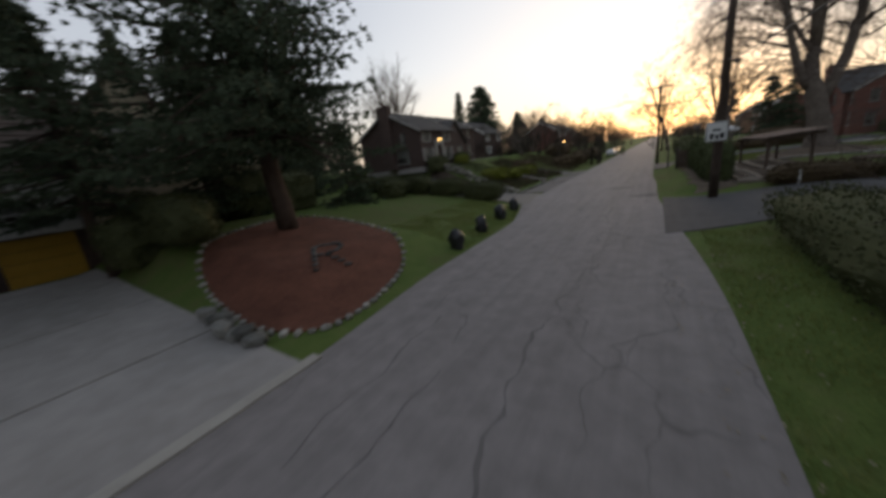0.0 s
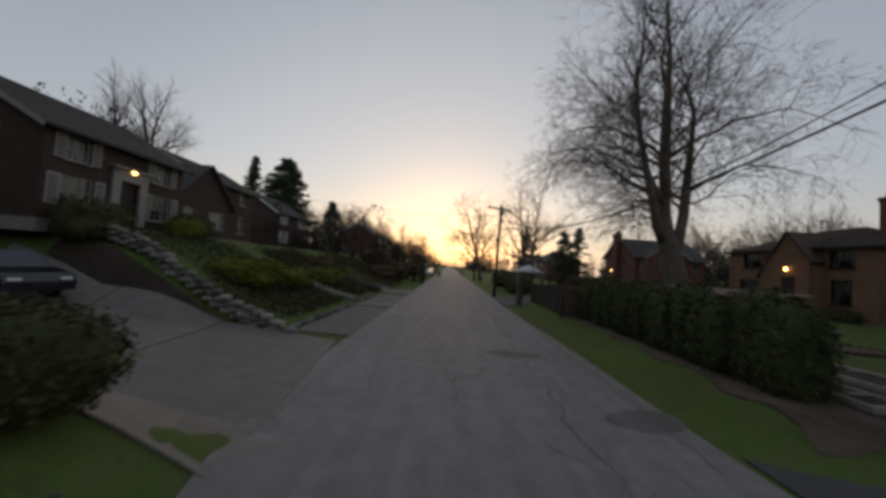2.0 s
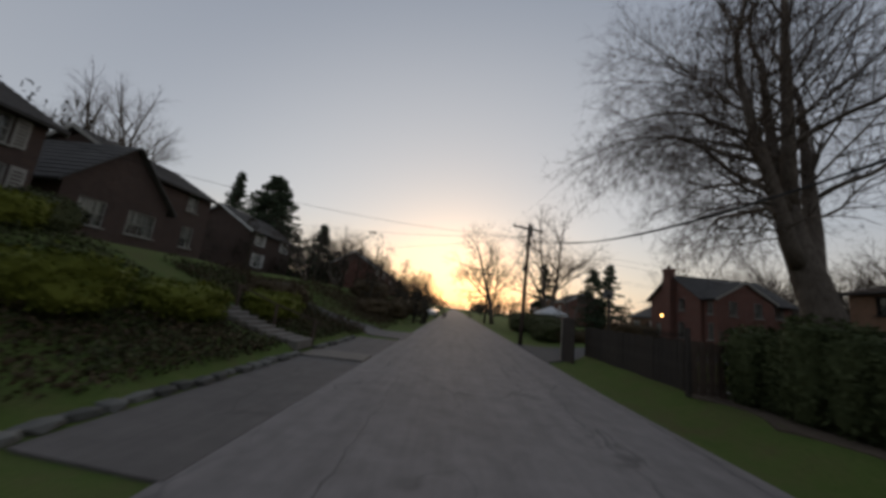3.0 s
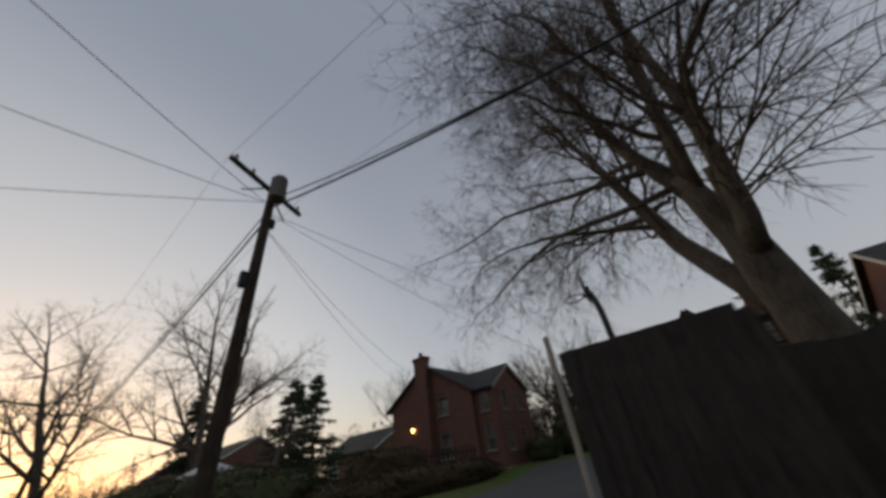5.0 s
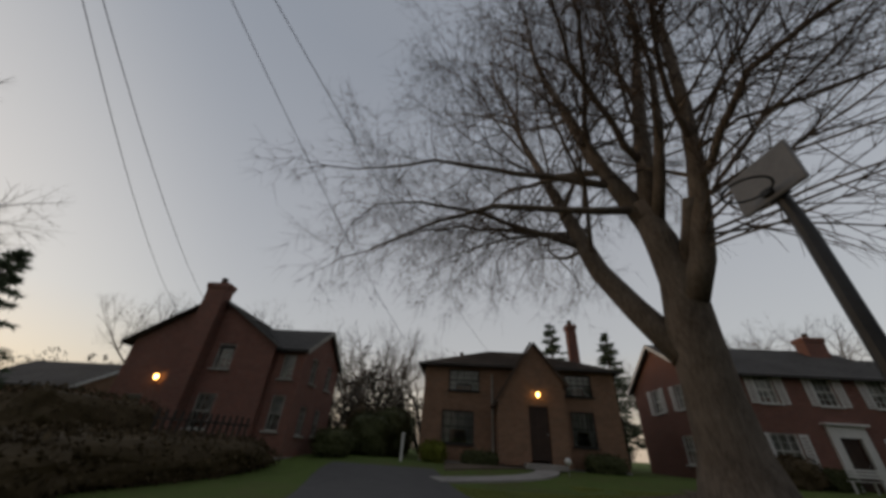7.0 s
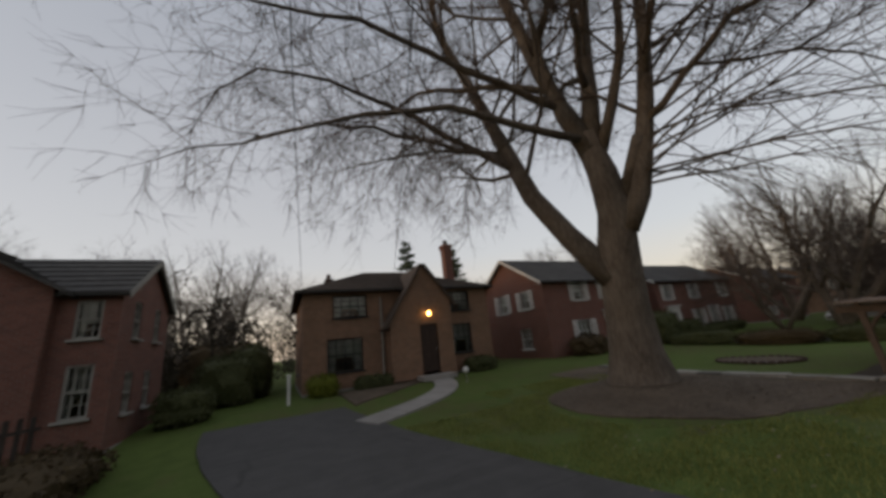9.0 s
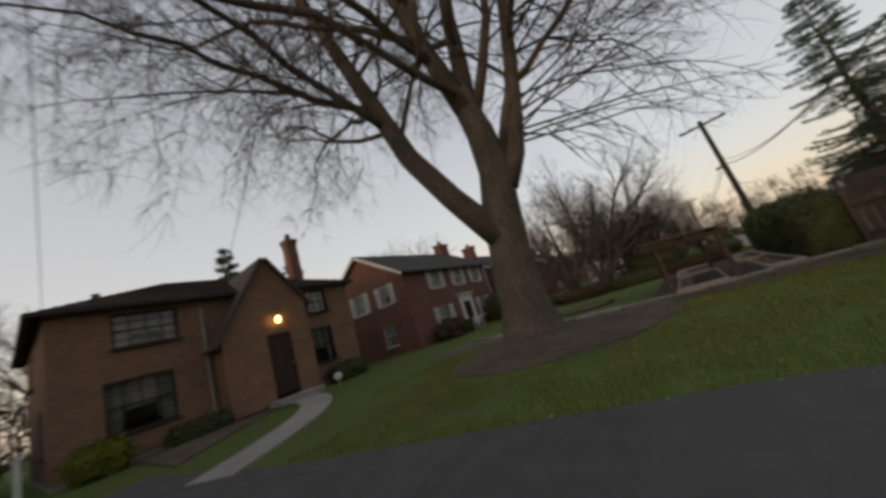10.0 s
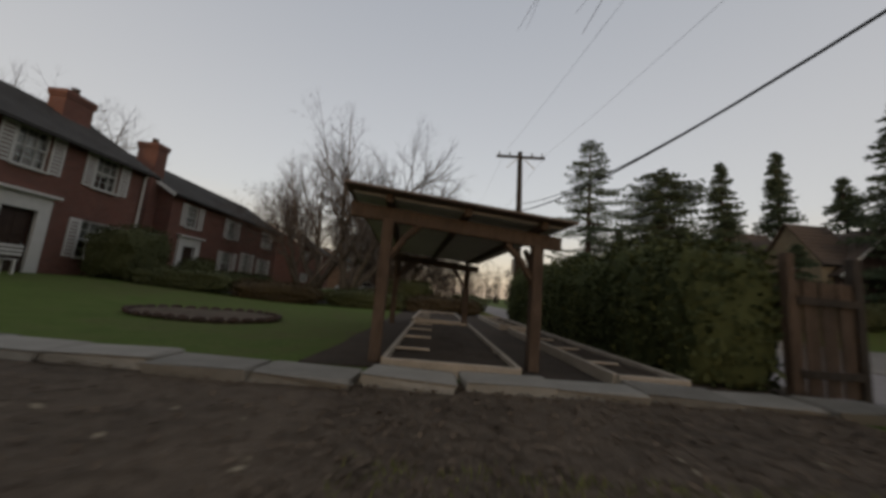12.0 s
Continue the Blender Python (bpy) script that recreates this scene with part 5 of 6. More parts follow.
# ---- street furniture ----
sign = thing("traffic_sign", (P1[0] - 0.05, P1[1] - 0.3, land(*P1)), "white rectangular sign fixed to the utility pole", "sign")
part("sign_plate", boxes(((0, 0, 3.05), (0.8, 0.02, 0.86)), bevel=0.006), SIGNPAPER, sign)
part("sign_border", boxes(((0, -0.013, 3.455), (0.76, 0.004, 0.025)), ((0, -0.013, 2.645), (0.76, 0.004, 0.025)), ((-0.367, -0.013, 3.05), (0.025, 0.004, 0.785)), ((0.367, -0.013, 3.05), (0.025, 0.004, 0.785))), DARKMETAL, sign)
for cx, cz, w, h in ((0, 3.12, 0.3, 0.09), (-0.17, 2.86, 0.14, 0.24), (0.02, 2.82, 0.12, 0.2), (0.2, 2.86, 0.16, 0.24)):
    part("sign_marking", boxes(((cx, -0.014, cz), (w, 0.004, h))), DARKMETAL, sign)
part("sign_bracket", boxes(((0, 0.09, 3.3), (0.3, 0.16, 0.04)), ((0, 0.09, 2.8), (0.3, 0.16, 0.04))), METAL, sign)


def bag_mesh(seed, h):
    """A slumped full bag gathered to a tied neck."""
    rows, verts, faces, n = 13, [], [], 18
    for i in range(rows):
        z = i / (rows - 1)
        r = 0.3 + 0.04 * math.sin(min(z / 0.8, 1) * math.pi) if z < 0.8 else 0.3 - 0.16 * smooth01((z - 0.8) / 0.2)
        for k in range(n):
            w = 2 * math.pi * k / n
            c, s = math.cos(w), math.sin(w)
            sq = 1 / max(abs(c), abs(s)) ** 0.6
            q = 1 + 0.3 * noise.noise((c * 1.6 + seed, s * 1.6, z * 2.4)) + 0.16 * noise.noise((c * 4 + seed, s * 4, z * 7)) * (1 - 0.5 * z)
            verts.append((c * r * sq * q * h, s * r * sq * q * h, z * h * (1 + 0.05 * noise.noise((c * 2, s * 2, seed)))))
    for i in range(rows - 1):
        for k in range(n):
            k2 = (k + 1) % n
            faces.append((i * n + k, i * n + k2, (i + 1) * n + k2, (i + 1) * n + k))
    faces += [tuple(range(n))[::-1], tuple(range((rows - 1) * n, rows * n))]
    return verts, faces


for k, (x, y, h) in enumerate([(-2.28, 13.62, 0.78), (-2.42, 16.2, 0.74), (-2.6, 18.9, 0.76), (-2.72, 21.3, 0.72)]):
    b = thing("rubbish_bag", (x, y, land(x, y) - 0.02), "full black rubbish bag tied at the neck on the grass verge", "rubbish bag", "bags along the verge", rz=40 * k)
    part("bag", bag_mesh(k * 1.7 + 2, h), BAG, b, smooth=True)
    part("tie", tube_rows([(Vector((-0.1, 0.03, h * 0.97)), 0.025), (Vector((-0.03, 0, h * 0.96)), 0.05), (Vector((0.05, 0, h * 0.99)), 0.05), (Vector((0.1, -0.03, h * 1.02)), 0.04), (Vector((0.14, -0.02, h * 1.02)), 0.015)], 7), BAG, b)

hoop = thing("basketball_hoop", (7.6, 44.92, land(7.6, 44.92)), "dark post with a small grey basketball backboard beside the driveway", "basketball hoop", rz=8)
part("post", tube_rows([(Vector((0, 0, -0.1)), 0.06), (Vector((0, 0, 2.75)), 0.056), (Vector((0, 0.02, 2.98)), 0.053), (Vector((0, 0.06, 3.18)), 0.05)], 10), DARKMETAL, hoop)
part("backboard", boxes(((0, 0.12, 3.3), (0.56, 0.035, 0.42)), bevel=0.01), GREYBOARD, hoop)
part("bracket", boxes(((0, 0.075, 3.2), (0.18, 0.06, 0.18)), bevel=0.01), DARKMETAL, hoop)
part("rim", tube_rows([(Vector((0.17 * math.cos(a), 0.34 + 0.17 * math.sin(a), 3.16)), 0.01) for a in np.linspace(0, 2 * math.pi, 20)], 6, False), DARKMETAL, hoop)
part("rim_bracket", boxes(((0, 0.155, 3.16), (0.08, 0.05, 0.05))), DARKMETAL, hoop)

# ---- garden plot with its open shelter ----
def pergola():
    """Low timber shelter: four posts, beams with overhanging tails and a boarded roof."""
    px, py = 10.72, 33.45
    p = thing("garden_shelter", (px, py, land(px, py)), "brown timber garden shelter with low boarded roof on four posts", "pergola", rz=5)
    W, D, H = 1.95, 5.0, 1.6
    for x in (-W / 2, W / 2):
        for y in (-D / 2, D / 2):
            lift = 0.14 if x > 0 else 0.0
            post = part("post", boxes(((x, y, (H + lift) / 2), (0.14, 0.14, H + lift)), bevel=0.01), TIMBER, p)
            for sx, sy in ((1, 0), (0, 1)):
                dx, dy = -math.copysign(0.42, x) * sx, -math.copysign(0.42, y) * sy
                part("brace", tube_rows([(Vector((x, y, H + lift - 0.55)), 0.045), (Vector((x + dx * 0.55, y + dy * 0.55, H + lift - 0.2)), 0.045), (Vector((x + dx, y + dy, H + lift - 0.02)), 0.045)], 4), TIMBER, post)
    tilt = math.degrees(math.atan2(0.14, W))
    for y in (-D / 2, D / 2):
        part("beam", boxes(((0, 0, 0), (W + 0.8, 0.09, 0.18)), bevel=0.01), TIMBER, p).matrix_basis = pose(0.08, y, H + 0.14, 0, -tilt)
    for x in (-W / 2, 0, W / 2):
        part("beam", boxes(((0, 0, 0), (0.09, D + 0.5, 0.12)), bevel=0.01), TIMBER, p).matrix_basis = pose(x, 0, H + 0.23 + 0.07 * (1 + 2 * x / W), 0, -tilt)
    # added pale sheet, lightens the shaded underside of the boards
    part("underside_brightener", boxes(((0, 0, 0), (W + 0.75, D + 0.3, 0.02))), BRIGHTENER, p, "pale sheet added to brighten the underside of the roof boards").matrix_basis = pose(0.08, 0, H + 0.33, 0, -tilt)
    for k in range(22):
        y = -D / 2 - 0.25 + (D + 0.5) * k / 21
        part("roof_board", boxes(((0, 0, 0), (W + 0.9, 0.262, 0.03)), bevel=0.004), ROOFTIMBER, p).matrix_basis = pose(0.08, y, H + 0.36 + 0.004 * (k % 2), 0, -tilt)
    return p


pergola()


def raised_bed(x0, y0, x1, y1, label):
    b = thing("raised_bed", (x0, y0, land((x0 + x1) / 2, (y0 + y1) / 2) - 0.03), label, "garden bed", "beds in the plot")
    w, d = x1 - x0, y1 - y0
    for c, s in (((w / 2, 0, 0.09), (w, 0.06, 0.2)), ((w / 2, d, 0.09), (w, 0.06, 0.2)), ((0, d / 2, 0.09), (0.06, d - 0.06, 0.2)), ((w, d / 2, 0.09), (0.06, d - 0.06, 0.2))):
        part("board", boxes((c, s), bevel=0.008), PALETIMBER, b)
    for k in range(4):
        part("tie_board", boxes(((w - 0.25, d * (k + 0.7) / 4.4, 0.165), (0.46, 0.05, 0.03)), bevel=0.006), PALETIMBER, b)
    n, verts, faces = 10, [], []
    for j in range(21):
        for i in range(n + 1):
            verts.append((0.03 + (w - 0.06) * i / n, 0.03 + (d - 0.06) * j / 20, 0.13 + 0.035 * noise.noise((i * 0.9 + x0, j * 0.9, 0))))
    for j in range(20):
        for i in range(n):
            faces.append((j * (n + 1) + i, j * (n + 1) + i + 1, (j + 1) * (n + 1) + i + 1, (j + 1) * (n + 1) + i))
    part("soil", (verts, faces), SOIL, b)


for k, (a, b, c, d) in enumerate([(9.85, 31.0, 11.3, 36.5), (9.9, 25.6, 11.4, 30.4), (7.95, 31.0, 8.75, 36.4), (7.9, 25.6, 8.85, 30.4)]):
    raised_bed(a, b, c, d, "timber-edged garden bed of bare dark soil under the shelter" if k < 2 else "timber-edged garden bed of bare dark soil beside the hedge")
plot = tagged(draped("plot_soil", quad((7.6, 24.8), (12.2, 24.8), (12.2, 36.3), (7.6, 36.3)), SOIL, 0.02, None, (8, 16), 0.06, 0.05), "bare trodden soil of the garden plot", "ground", kind="structure")
ring_bed = tagged(draped("lawn_bed", disc(15.6, 32.8, 1.35, 1.1, 0, 0.05, 7), MULCH, 0.06, None, (30, 5), 0.1), "round brown flower bed in the lawn", "flower bed", kind="structure")
ring_edge = thing("stone_edging", (0, 0, 0), "ring of bricks round the lawn flower bed", "edging", kind="structure")
bricks = stone_set("edging_brick", BRICK_DARK, 3, 0.22, 0.11, 0.12, 33)
for k in range(32):
    x, y = disc(15.6, 32.8, 1.4, 1.15, 0, 0.05, 7)(k / 32, 1.0)
    lay(ring_edge, "edging_brick", bricks, rnd, x, y, land(x, y) + 0.07, 90 + 360 * k / 32, 5)

# board fence along the verge, with its end pier
def fence():
    f = thing("board_fence", (0, 0, 0), "dark weathered board fence along the street verge", "fence", kind="structure")
    y, k = 36.9, 0
    board = None
    while y < 43.9:
        x = 6.0 + 0.02 * math.sin(k * 0.4) + 0.006 * (k % 2)
        m = pose(x, y, land(x, y) - 0.05, 0, 0.4 * math.sin(k * 2.3), 0) @ Matrix.Diagonal((1, 1, 1 + 0.015 * math.sin(k * 1.3), 1))
        if board is None:
            board = part("board", boxes(((0, 0, 0.7), (0.022, 0.15, 1.4)), bevel=0.004), FENCEWOOD, f)
            board.matrix_basis = m
        else:
            share(board, m, f)
        y += 0.142
        k += 1
    for z in (0.4, 1.15):
        part("rail", boxes(((6.07, 40.4, land(6.1, 40) + z), (0.05, 7.1, 0.09))), FENCEWOOD, f)
    for j in range(4):
        part("fence_post", boxes(((6.11, 37.0 + 2.28 * j, land(6.1, 40) + 0.62), (0.08, 0.08, 1.26)), bevel=0.012), FENCEWOOD, f)


fence()
screen = thing("screen_panel", (5.25, 44.35, land(5.25, 44.35)), "tall dark board screen with a pale end post by the street", "fence panel")
for k in range(11):
    part("board", boxes(((0.012 * (k % 2), -0.78 + 0.14 * k, 1.08), (0.024, 0.148, 2.16)), bevel=0.004), FENCEWOOD, screen)
for z in (0.4, 1.7):
    part("rail", boxes(((0.05, -0.05, z), (0.05, 1.6, 0.09))), FENCEWOOD, screen)
part("end_post", boxes(((0, 0.78, 1.17), (0.055, 0.055, 2.4)), bevel=0.012), PALETIMBER, screen, "pale timber end post")
part("post", boxes(((0.03, -0.9, 1.05), (0.09, 0.09, 2.1)), bevel=0.012), FENCEWOOD, screen)
gate = thing("gate_panel", (6.1, 36.15, land(6.1, 36.15)), "brown gate panel between two posts at the fence end", "gate", rz=4)
for k in range(7):
    part("board", boxes(((0.12 * k - 0.36, 0.02 * (k % 2), 0.72), (0.11, 0.025, 1.35)), bevel=0.004), TIMBER, gate)
for x in (-0.46, 0.46):
    part("post", boxes(((x, 0, 0.85), (0.11, 0.11, 1.75)), bevel=0.012), TIMBER if x > 0 else FENCEWOOD, gate)
for z in (0.3, 1.15):
    part("rail", boxes(((0, 0.05, z), (0.82, 0.04, 0.09))), FENCEWOOD, gate)


# brush and ivy covering the bank on both sides of the stone wall
def brush(name, spots, n, size, mat, seed, label, category):
    r = random.Random(seed)

    def where():
        x0, y0, x1, y1, h = spots[min(int(r.random() ** 0.8 * len(spots)), len(spots) - 1)]
        x, y = r.uniform(x0, x1), r.uniform(y0, y1)
        q = max(0.0, 0.5 + noise.noise((x * 0.7, y * 0.7, seed)))
        return Vector((x, y, land(x, y) + r.random() ** 1.6 * h * (0.3 + 1.2 * q))), Vector((0, 0, 1))
    return tagged(part(name, leaf_cloud(r, n, where, size), mat), label, category, kind="stuff")


brush("bank_brush", [(-9.5, 30.8, -5.8, 37.6, 0.4), (-12, 39.6, -5.8, 45.5, 0.45), (-13, 44, -5.6, 47.2, 0.45), (-13, 50.0, -5.4, 58, 0.5), (-12, 52, -6.0, 66, 0.6)], 34000, 0.11, BROWNLEAF, 901, "brown ivy and dead brush covering the bank", "undergrowth")
brush("bank_ivy", [(-13.5, 32.3, -5.8, 37.6, 0.3), (-12.5, 39.6, -5.8, 46, 0.3)], 16000, 0.11, HEDGE, 902, "dark green ivy covering the bank", "undergrowth")
tagged(draped("bank_soil", quad((-5.3, 28.9), (-5.3, 29.8), (-15, 32.1), (-15, 30.9)), SOIL, 0.02, None, (8, 20), 0.05, 0.0), "dark soil in front of the stone wall", "ground", kind="structure")

# garden steps up the bank with a pale handrail, and the paved strip below them
steps = thing("garden_steps", (0, 0, 0), "concrete garden steps climbing the grassy bank", "steps", kind="structure")
for k in range(9):
    x = -5.6 - 0.36 * k
    z = land(x - 0.3, 38.6) + 0.1
    part("step", boxes(((x - 0.2, 38.6, z - 0.12), (0.46, 1.15, 0.3)), bevel=0.015), STAINED, steps)
part("walk_slab", boxes(((-4.4, 38.6, 0.03), (2.1, 1.3, 0.14)), bevel=0.01), STAINED, steps)
railing = thing("handrail", (-5.65, 39.35, land(-5.65, 39.35)), "weathered timber handrail on posts beside the garden steps", "handrail")
tops = []
for k in range(3):
    x = -1.55 * k
    z = land(-5.65 + x, 39.35) - land(-5.65, 39.35)
    tops.append((Vector((x, 0, z + 0.9)), 0.03))
    part("post", boxes(((x, 0, z + 0.42), (0.09, 0.09, 0.96)), bevel=0.008), TIMBER, railing)
part("rail", tube_rows([(tops[0][0] + Vector((0.2, 0, -0.1)), 0.03), *tops, (tops[-1][0] + Vector((-0.3, 0, 0.1)), 0.03)], 6), TIMBER, railing)
tagged(draped("driveway", lambda u, v: (-3.2 - 9.5 * v, 46.9 + 3.4 * u - (1 - v) ** 5 * (0.9 - 1.8 * u)), PARKING, 0.04, None, (8, 20), 0.1, 0.02), "grey asphalt driveway cutting up through the bank", "driveway", kind="structure")

# ---- shrubs, hedges and trees ----
for k in range(14):
    y = 26.3 + 0.72 * k
    shrub((7.1 + 0.1 * math.sin(k * 2.2), y), 0.62 + 0.05 * math.sin(k * 3.1), 0.5, 1.0 + 0.11 * math.sin(k * 1.9), 2200, 0.1, CEDAR, 300 + k, "dense columnar dark evergreen in the row beside the garden plot", "evergreen_shrub", rag=0.16, group="evergreen row")
for k in range(5):
    shrub((-5.4 - 2.75 * k, 22.85 + 0.1 * k), 1.5, 0.62, 0.58 if k < 2 else 0.66, 4200, 0.085, HEDGE, 320 + 30 * k, "stretch of clipped dark green hedge at the lawn's far edge", "hedge", "hedge", rz=-5, rag=0.09, group="hedge along the lawn")
shrub((-11.6, 8.1), 3.6, 0.9, 0.9, 7000, 0.085, HEDGE, 322, "dark hedge between the driveway and the mulch bed", "hedge", "hedge", rz=-10, rag=0.14)
shrub((8.2, 11.8), 1.2, 5.4, 0.62, 8000, 0.085, HEDGE, 323, "dark untrimmed hedge along the grass verge", "hedge", "hedge", rag=0.14)
for k, (x, y, sx, sy, sz, mat, lb) in enumerate([
        (-9.0, 33.5, 1.3, 1.0, 0.55, YELLOWLEAF, "yellow-green shrub on the bank"), (-8.4, 36.2, 1.1, 1.2, 0.5, YELLOWLEAF, "yellow-green shrub on the bank"),
        (-8.2, 40.9, 1.0, 1.2, 0.5, YELLOWLEAF, "yellow-green shrub on the bank"), (-9.2, 43, 1.2, 1.5, 0.6, BROWNLEAF, "brown leafless shrub on the bank"),
        (-14.3, 31.9, 0.9, 1.1, 0.75, HEDGE, "rounded dark shrub against the house"), (-14.3, 36.9, 0.8, 0.9, 0.6, HEDGE, "rounded dark shrub against the house"), (-13.6, 35.6, 0.7, 0.8, 0.5, YELLOWLEAF, "yellow-green shrub by the door"),
        (23.6, 26.2, 1.1, 1.2, 1.15, HEDGE, "dark rounded shrub in front of the brick house"), (23.9, 33.2, 0.8, 1.2, 0.6, BROWNLEAF, "brown shrub in front of the brick house"), (24.0, 31.2, 0.5, 0.6, 0.4, HEDGE, "small shrub under the window"),
        (24.8, 20.4, 0.7, 0.9, 0.7, HEDGE, "dark shrub by the brick house"), (25.0, 15, 0.7, 3.6, 0.42, HEDGE, "low dark hedge under the windows"),
        (24.6, 49.2, 0.6, 0.6, 0.45, YELLOWLEAF, "small yellow-green shrub at the house corner"), (24.8, 40.8, 0.6, 0.9, 0.4, HEDGE, "low shrub under the window"), (24.7, 46.9, 0.5, 0.9, 0.3, HEDGE, "low shrub under the window"),
        (27.0, 53.2, 1.2, 1.2, 1.1, HEDGE, "dark spreading shrub at the end of the driveway"), (23.4, 53.9, 0.9, 0.8, 0.6, HEDGE, "dark shrub beside the driveway"), (29.6, 52.4, 1.7, 1.1, 1.35, HEDGE, "tall dark shrub between the brick houses"), (32.4, 52.9, 1.7, 1.2, 1.5, BROWNLEAF, "tall brown shrub between the brick houses"), (35.4, 53.2, 1.8, 1.4, 1.6, HEDGE, "tall dark shrub between the brick houses"), (30.6, 54.6, 1.6, 1.0, 1.5, BROWNLEAF, "tall brown shrub between the brick houses"),
        (14.5, 55.0, 5.0, 0.9, 0.5, BROWNLEAF, "brown untrimmed hedge beside the driveway"), (16.4, 59.8, 2.4, 1.3, 1.0, BROWNLEAF, "brown shrubs in front of the brick house"), (9.5, 54.6, 2.2, 0.9, 0.45, BROWNLEAF, "low brown hedge beside the driveway"),
        (7.6, 56.0, 1.2, 2.2, 0.8, HEDGE, "dark shrub by the street"), (8.4, 60.5, 1.6, 2.6, 1.0, HEDGE, "dark shrub by the street"), (8, 68, 1.6, 3, 1.1, HEDGE, "dark shrub by the street"),
        (-11.6, 21.2, 1.0, 1.0, 0.6, HEDGE, "dark shrub on the lawn's edge"), (-13.4, 6.9, 1.4, 0.8, 1.0, HEDGE, "dark shrub by the garage"), (-15.6, 8.2, 0.9, 0.9, 1.1, HEDGE, "dark shrub by the house"), (-14.6, 12.6, 1.3, 1.4, 1.3, HEDGE, "tall dark shrub by the stucco house"), (-15.0, 15.6, 1.2, 1.4, 1.2, HEDGE, "tall dark shrub by the stucco house")]):
    shrub((x, y), sx, sy, sz, int(900 + 900 * sx * sy), 0.11, mat, 340 + k, lb)

conifer((-9.1, 11.0), 13.2, 6.6, 401, "tall open spruce with long drooping boughs over the mulch bed", base=0.27, droop=0.2, gap=0.34, per=8, size=0.24, fill=24, thick=1.4, taper=0.42, short=(0.42, 2.0, 0.62))
conifer((-14.6, 6.4), 10.5, 4.2, 423, "dark spruce whose boughs hang over the garage drive", base=0.3, droop=0.28, gap=0.45, per=7, size=0.3, fill=10)
conifer((-9.2, -3.6), 24.6, 6.0, 402, "tall open spruce beside the driveway", base=0.16, droop=0.12, gap=0.85, per=6, size=0.45, fill=9, taper=0.5)
conifer((-14.9, 11.4), 9.5, 3.2, 427, "dark low-boughed spruce before the stucco gable", base=0.1, droop=0.3, gap=0.4, per=7, size=0.3, fill=10)
conifer((-13.2, 18.6), 5.2, 2.6, 403, "low dark spruce behind the mulch bed", base=0.04, droop=0.3, gap=0.36, per=7, size=0.3, fill=9)
for k, (x, y, h) in enumerate(((-29.0, 9.0, 15.5), (-30.5, 14.0, 14.5))):
    conifer((x, y), h, 4.2, 425 + k, "dark spruce behind the stucco house", base=0.1, droop=0.3, gap=0.5, per=7, size=0.45, fill=8)
conifer((-21.7, 18.4), 16.4, 4.4, 404, "dark dense spruce at the back of the lawn", base=0.06, droop=0.3, gap=0.4, per=7, size=0.4, fill=8)
conifer((-25.6, -1.2), 21.5, 4.4, 421, "tall dark spruce behind the stucco house", base=0.1, droop=0.3, gap=0.5, per=7, size=0.45, fill=8)
conifer((-30.0, 1.8), 21.8, 3.8, 424, "tall slim dark spruce behind the stucco house", base=0.1, droop=0.3, gap=0.5, per=7, size=0.45, fill=8)
conifer((-15.4, 1.4), 12.0, 3.6, 422, "dark spruce overhanging the garage", base=0.3, droop=0.3, gap=0.45, per=7, size=0.4, fill=8)
conifer((-13.8, -4.5), 12.0, 2.8, 405, "dark dense spruce by the street", base=0.05, droop=0.3, gap=0.42, per=7, size=0.42, fill=8)
for k, (x, y, h) in enumerate(((-25.0, 23.6, 12.5), (-28.5, 18.6, 12.5), (-31.5, 26.0, 13.0))):
    conifer((x, y), h, 3.9, 430 + k, "dark dense spruce behind the dark brick house", base=0.08, droop=0.3, gap=0.42, per=7, size=0.42, fill=8, group="spruces behind the brick house")
for k, (x, y, sx, sy, sz) in enumerate(((-7.6, 57.0, 1.5, 2.4, 0.75), (-6.8, 63.0, 1.3, 2.8, 0.85), (-7.4, 70.0, 1.6, 3.0, 1.0), (-6.9, 78.0, 1.5, 3.4, 1.1), (-10.5, 66.0, 2.0, 3.0, 1.2))):
    shrub((x, y), sx, sy, sz, 2600, 0.13, BROWNLEAF, 440 + k, "brown leafless-looking shrub along the roadside bank", group="roadside shrubs")
conifer((-26.5, 69.8), 14.2, 6.0, 406, "tall dark conifer behind the houses", taper=0.6, base=0.05, gap=0.34, per=8, size=0.5, fill=8)
conifer((-30.5, 68.0), 13.5, 2.6, 407, "slim dark conifer behind the houses", base=0.05, gap=0.4, per=7, size=0.45, fill=7)
conifer((-19.0, 70.0), 8.0, 2.8, 408, "dark conifer between the houses", base=0.05, gap=0.4, per=7, size=0.45, fill=8)
for k, (x, y, h, r) in enumerate([(18.5, 74, 9.4, 3.0), (21.2, 75, 9.8, 3.0), (15.0, 86, 11, 2.6)]):
    conifer((x, y), h, r, 410 + k, "dark conifer behind the white canopy", base=0.1, gap=0.5, size=0.5, fill=6, group="conifers by the canopy")
for k, (x, y, h, r) in enumerate([(41.0, 38.7, 13.0, 3.0), (40.0, 33.6, 11.8, 2.6)]):
    conifer((x, y), h, r, 416 + k, "conifer rising behind the tan brick house", base=0.15, gap=0.6, size=0.5, fill=5)

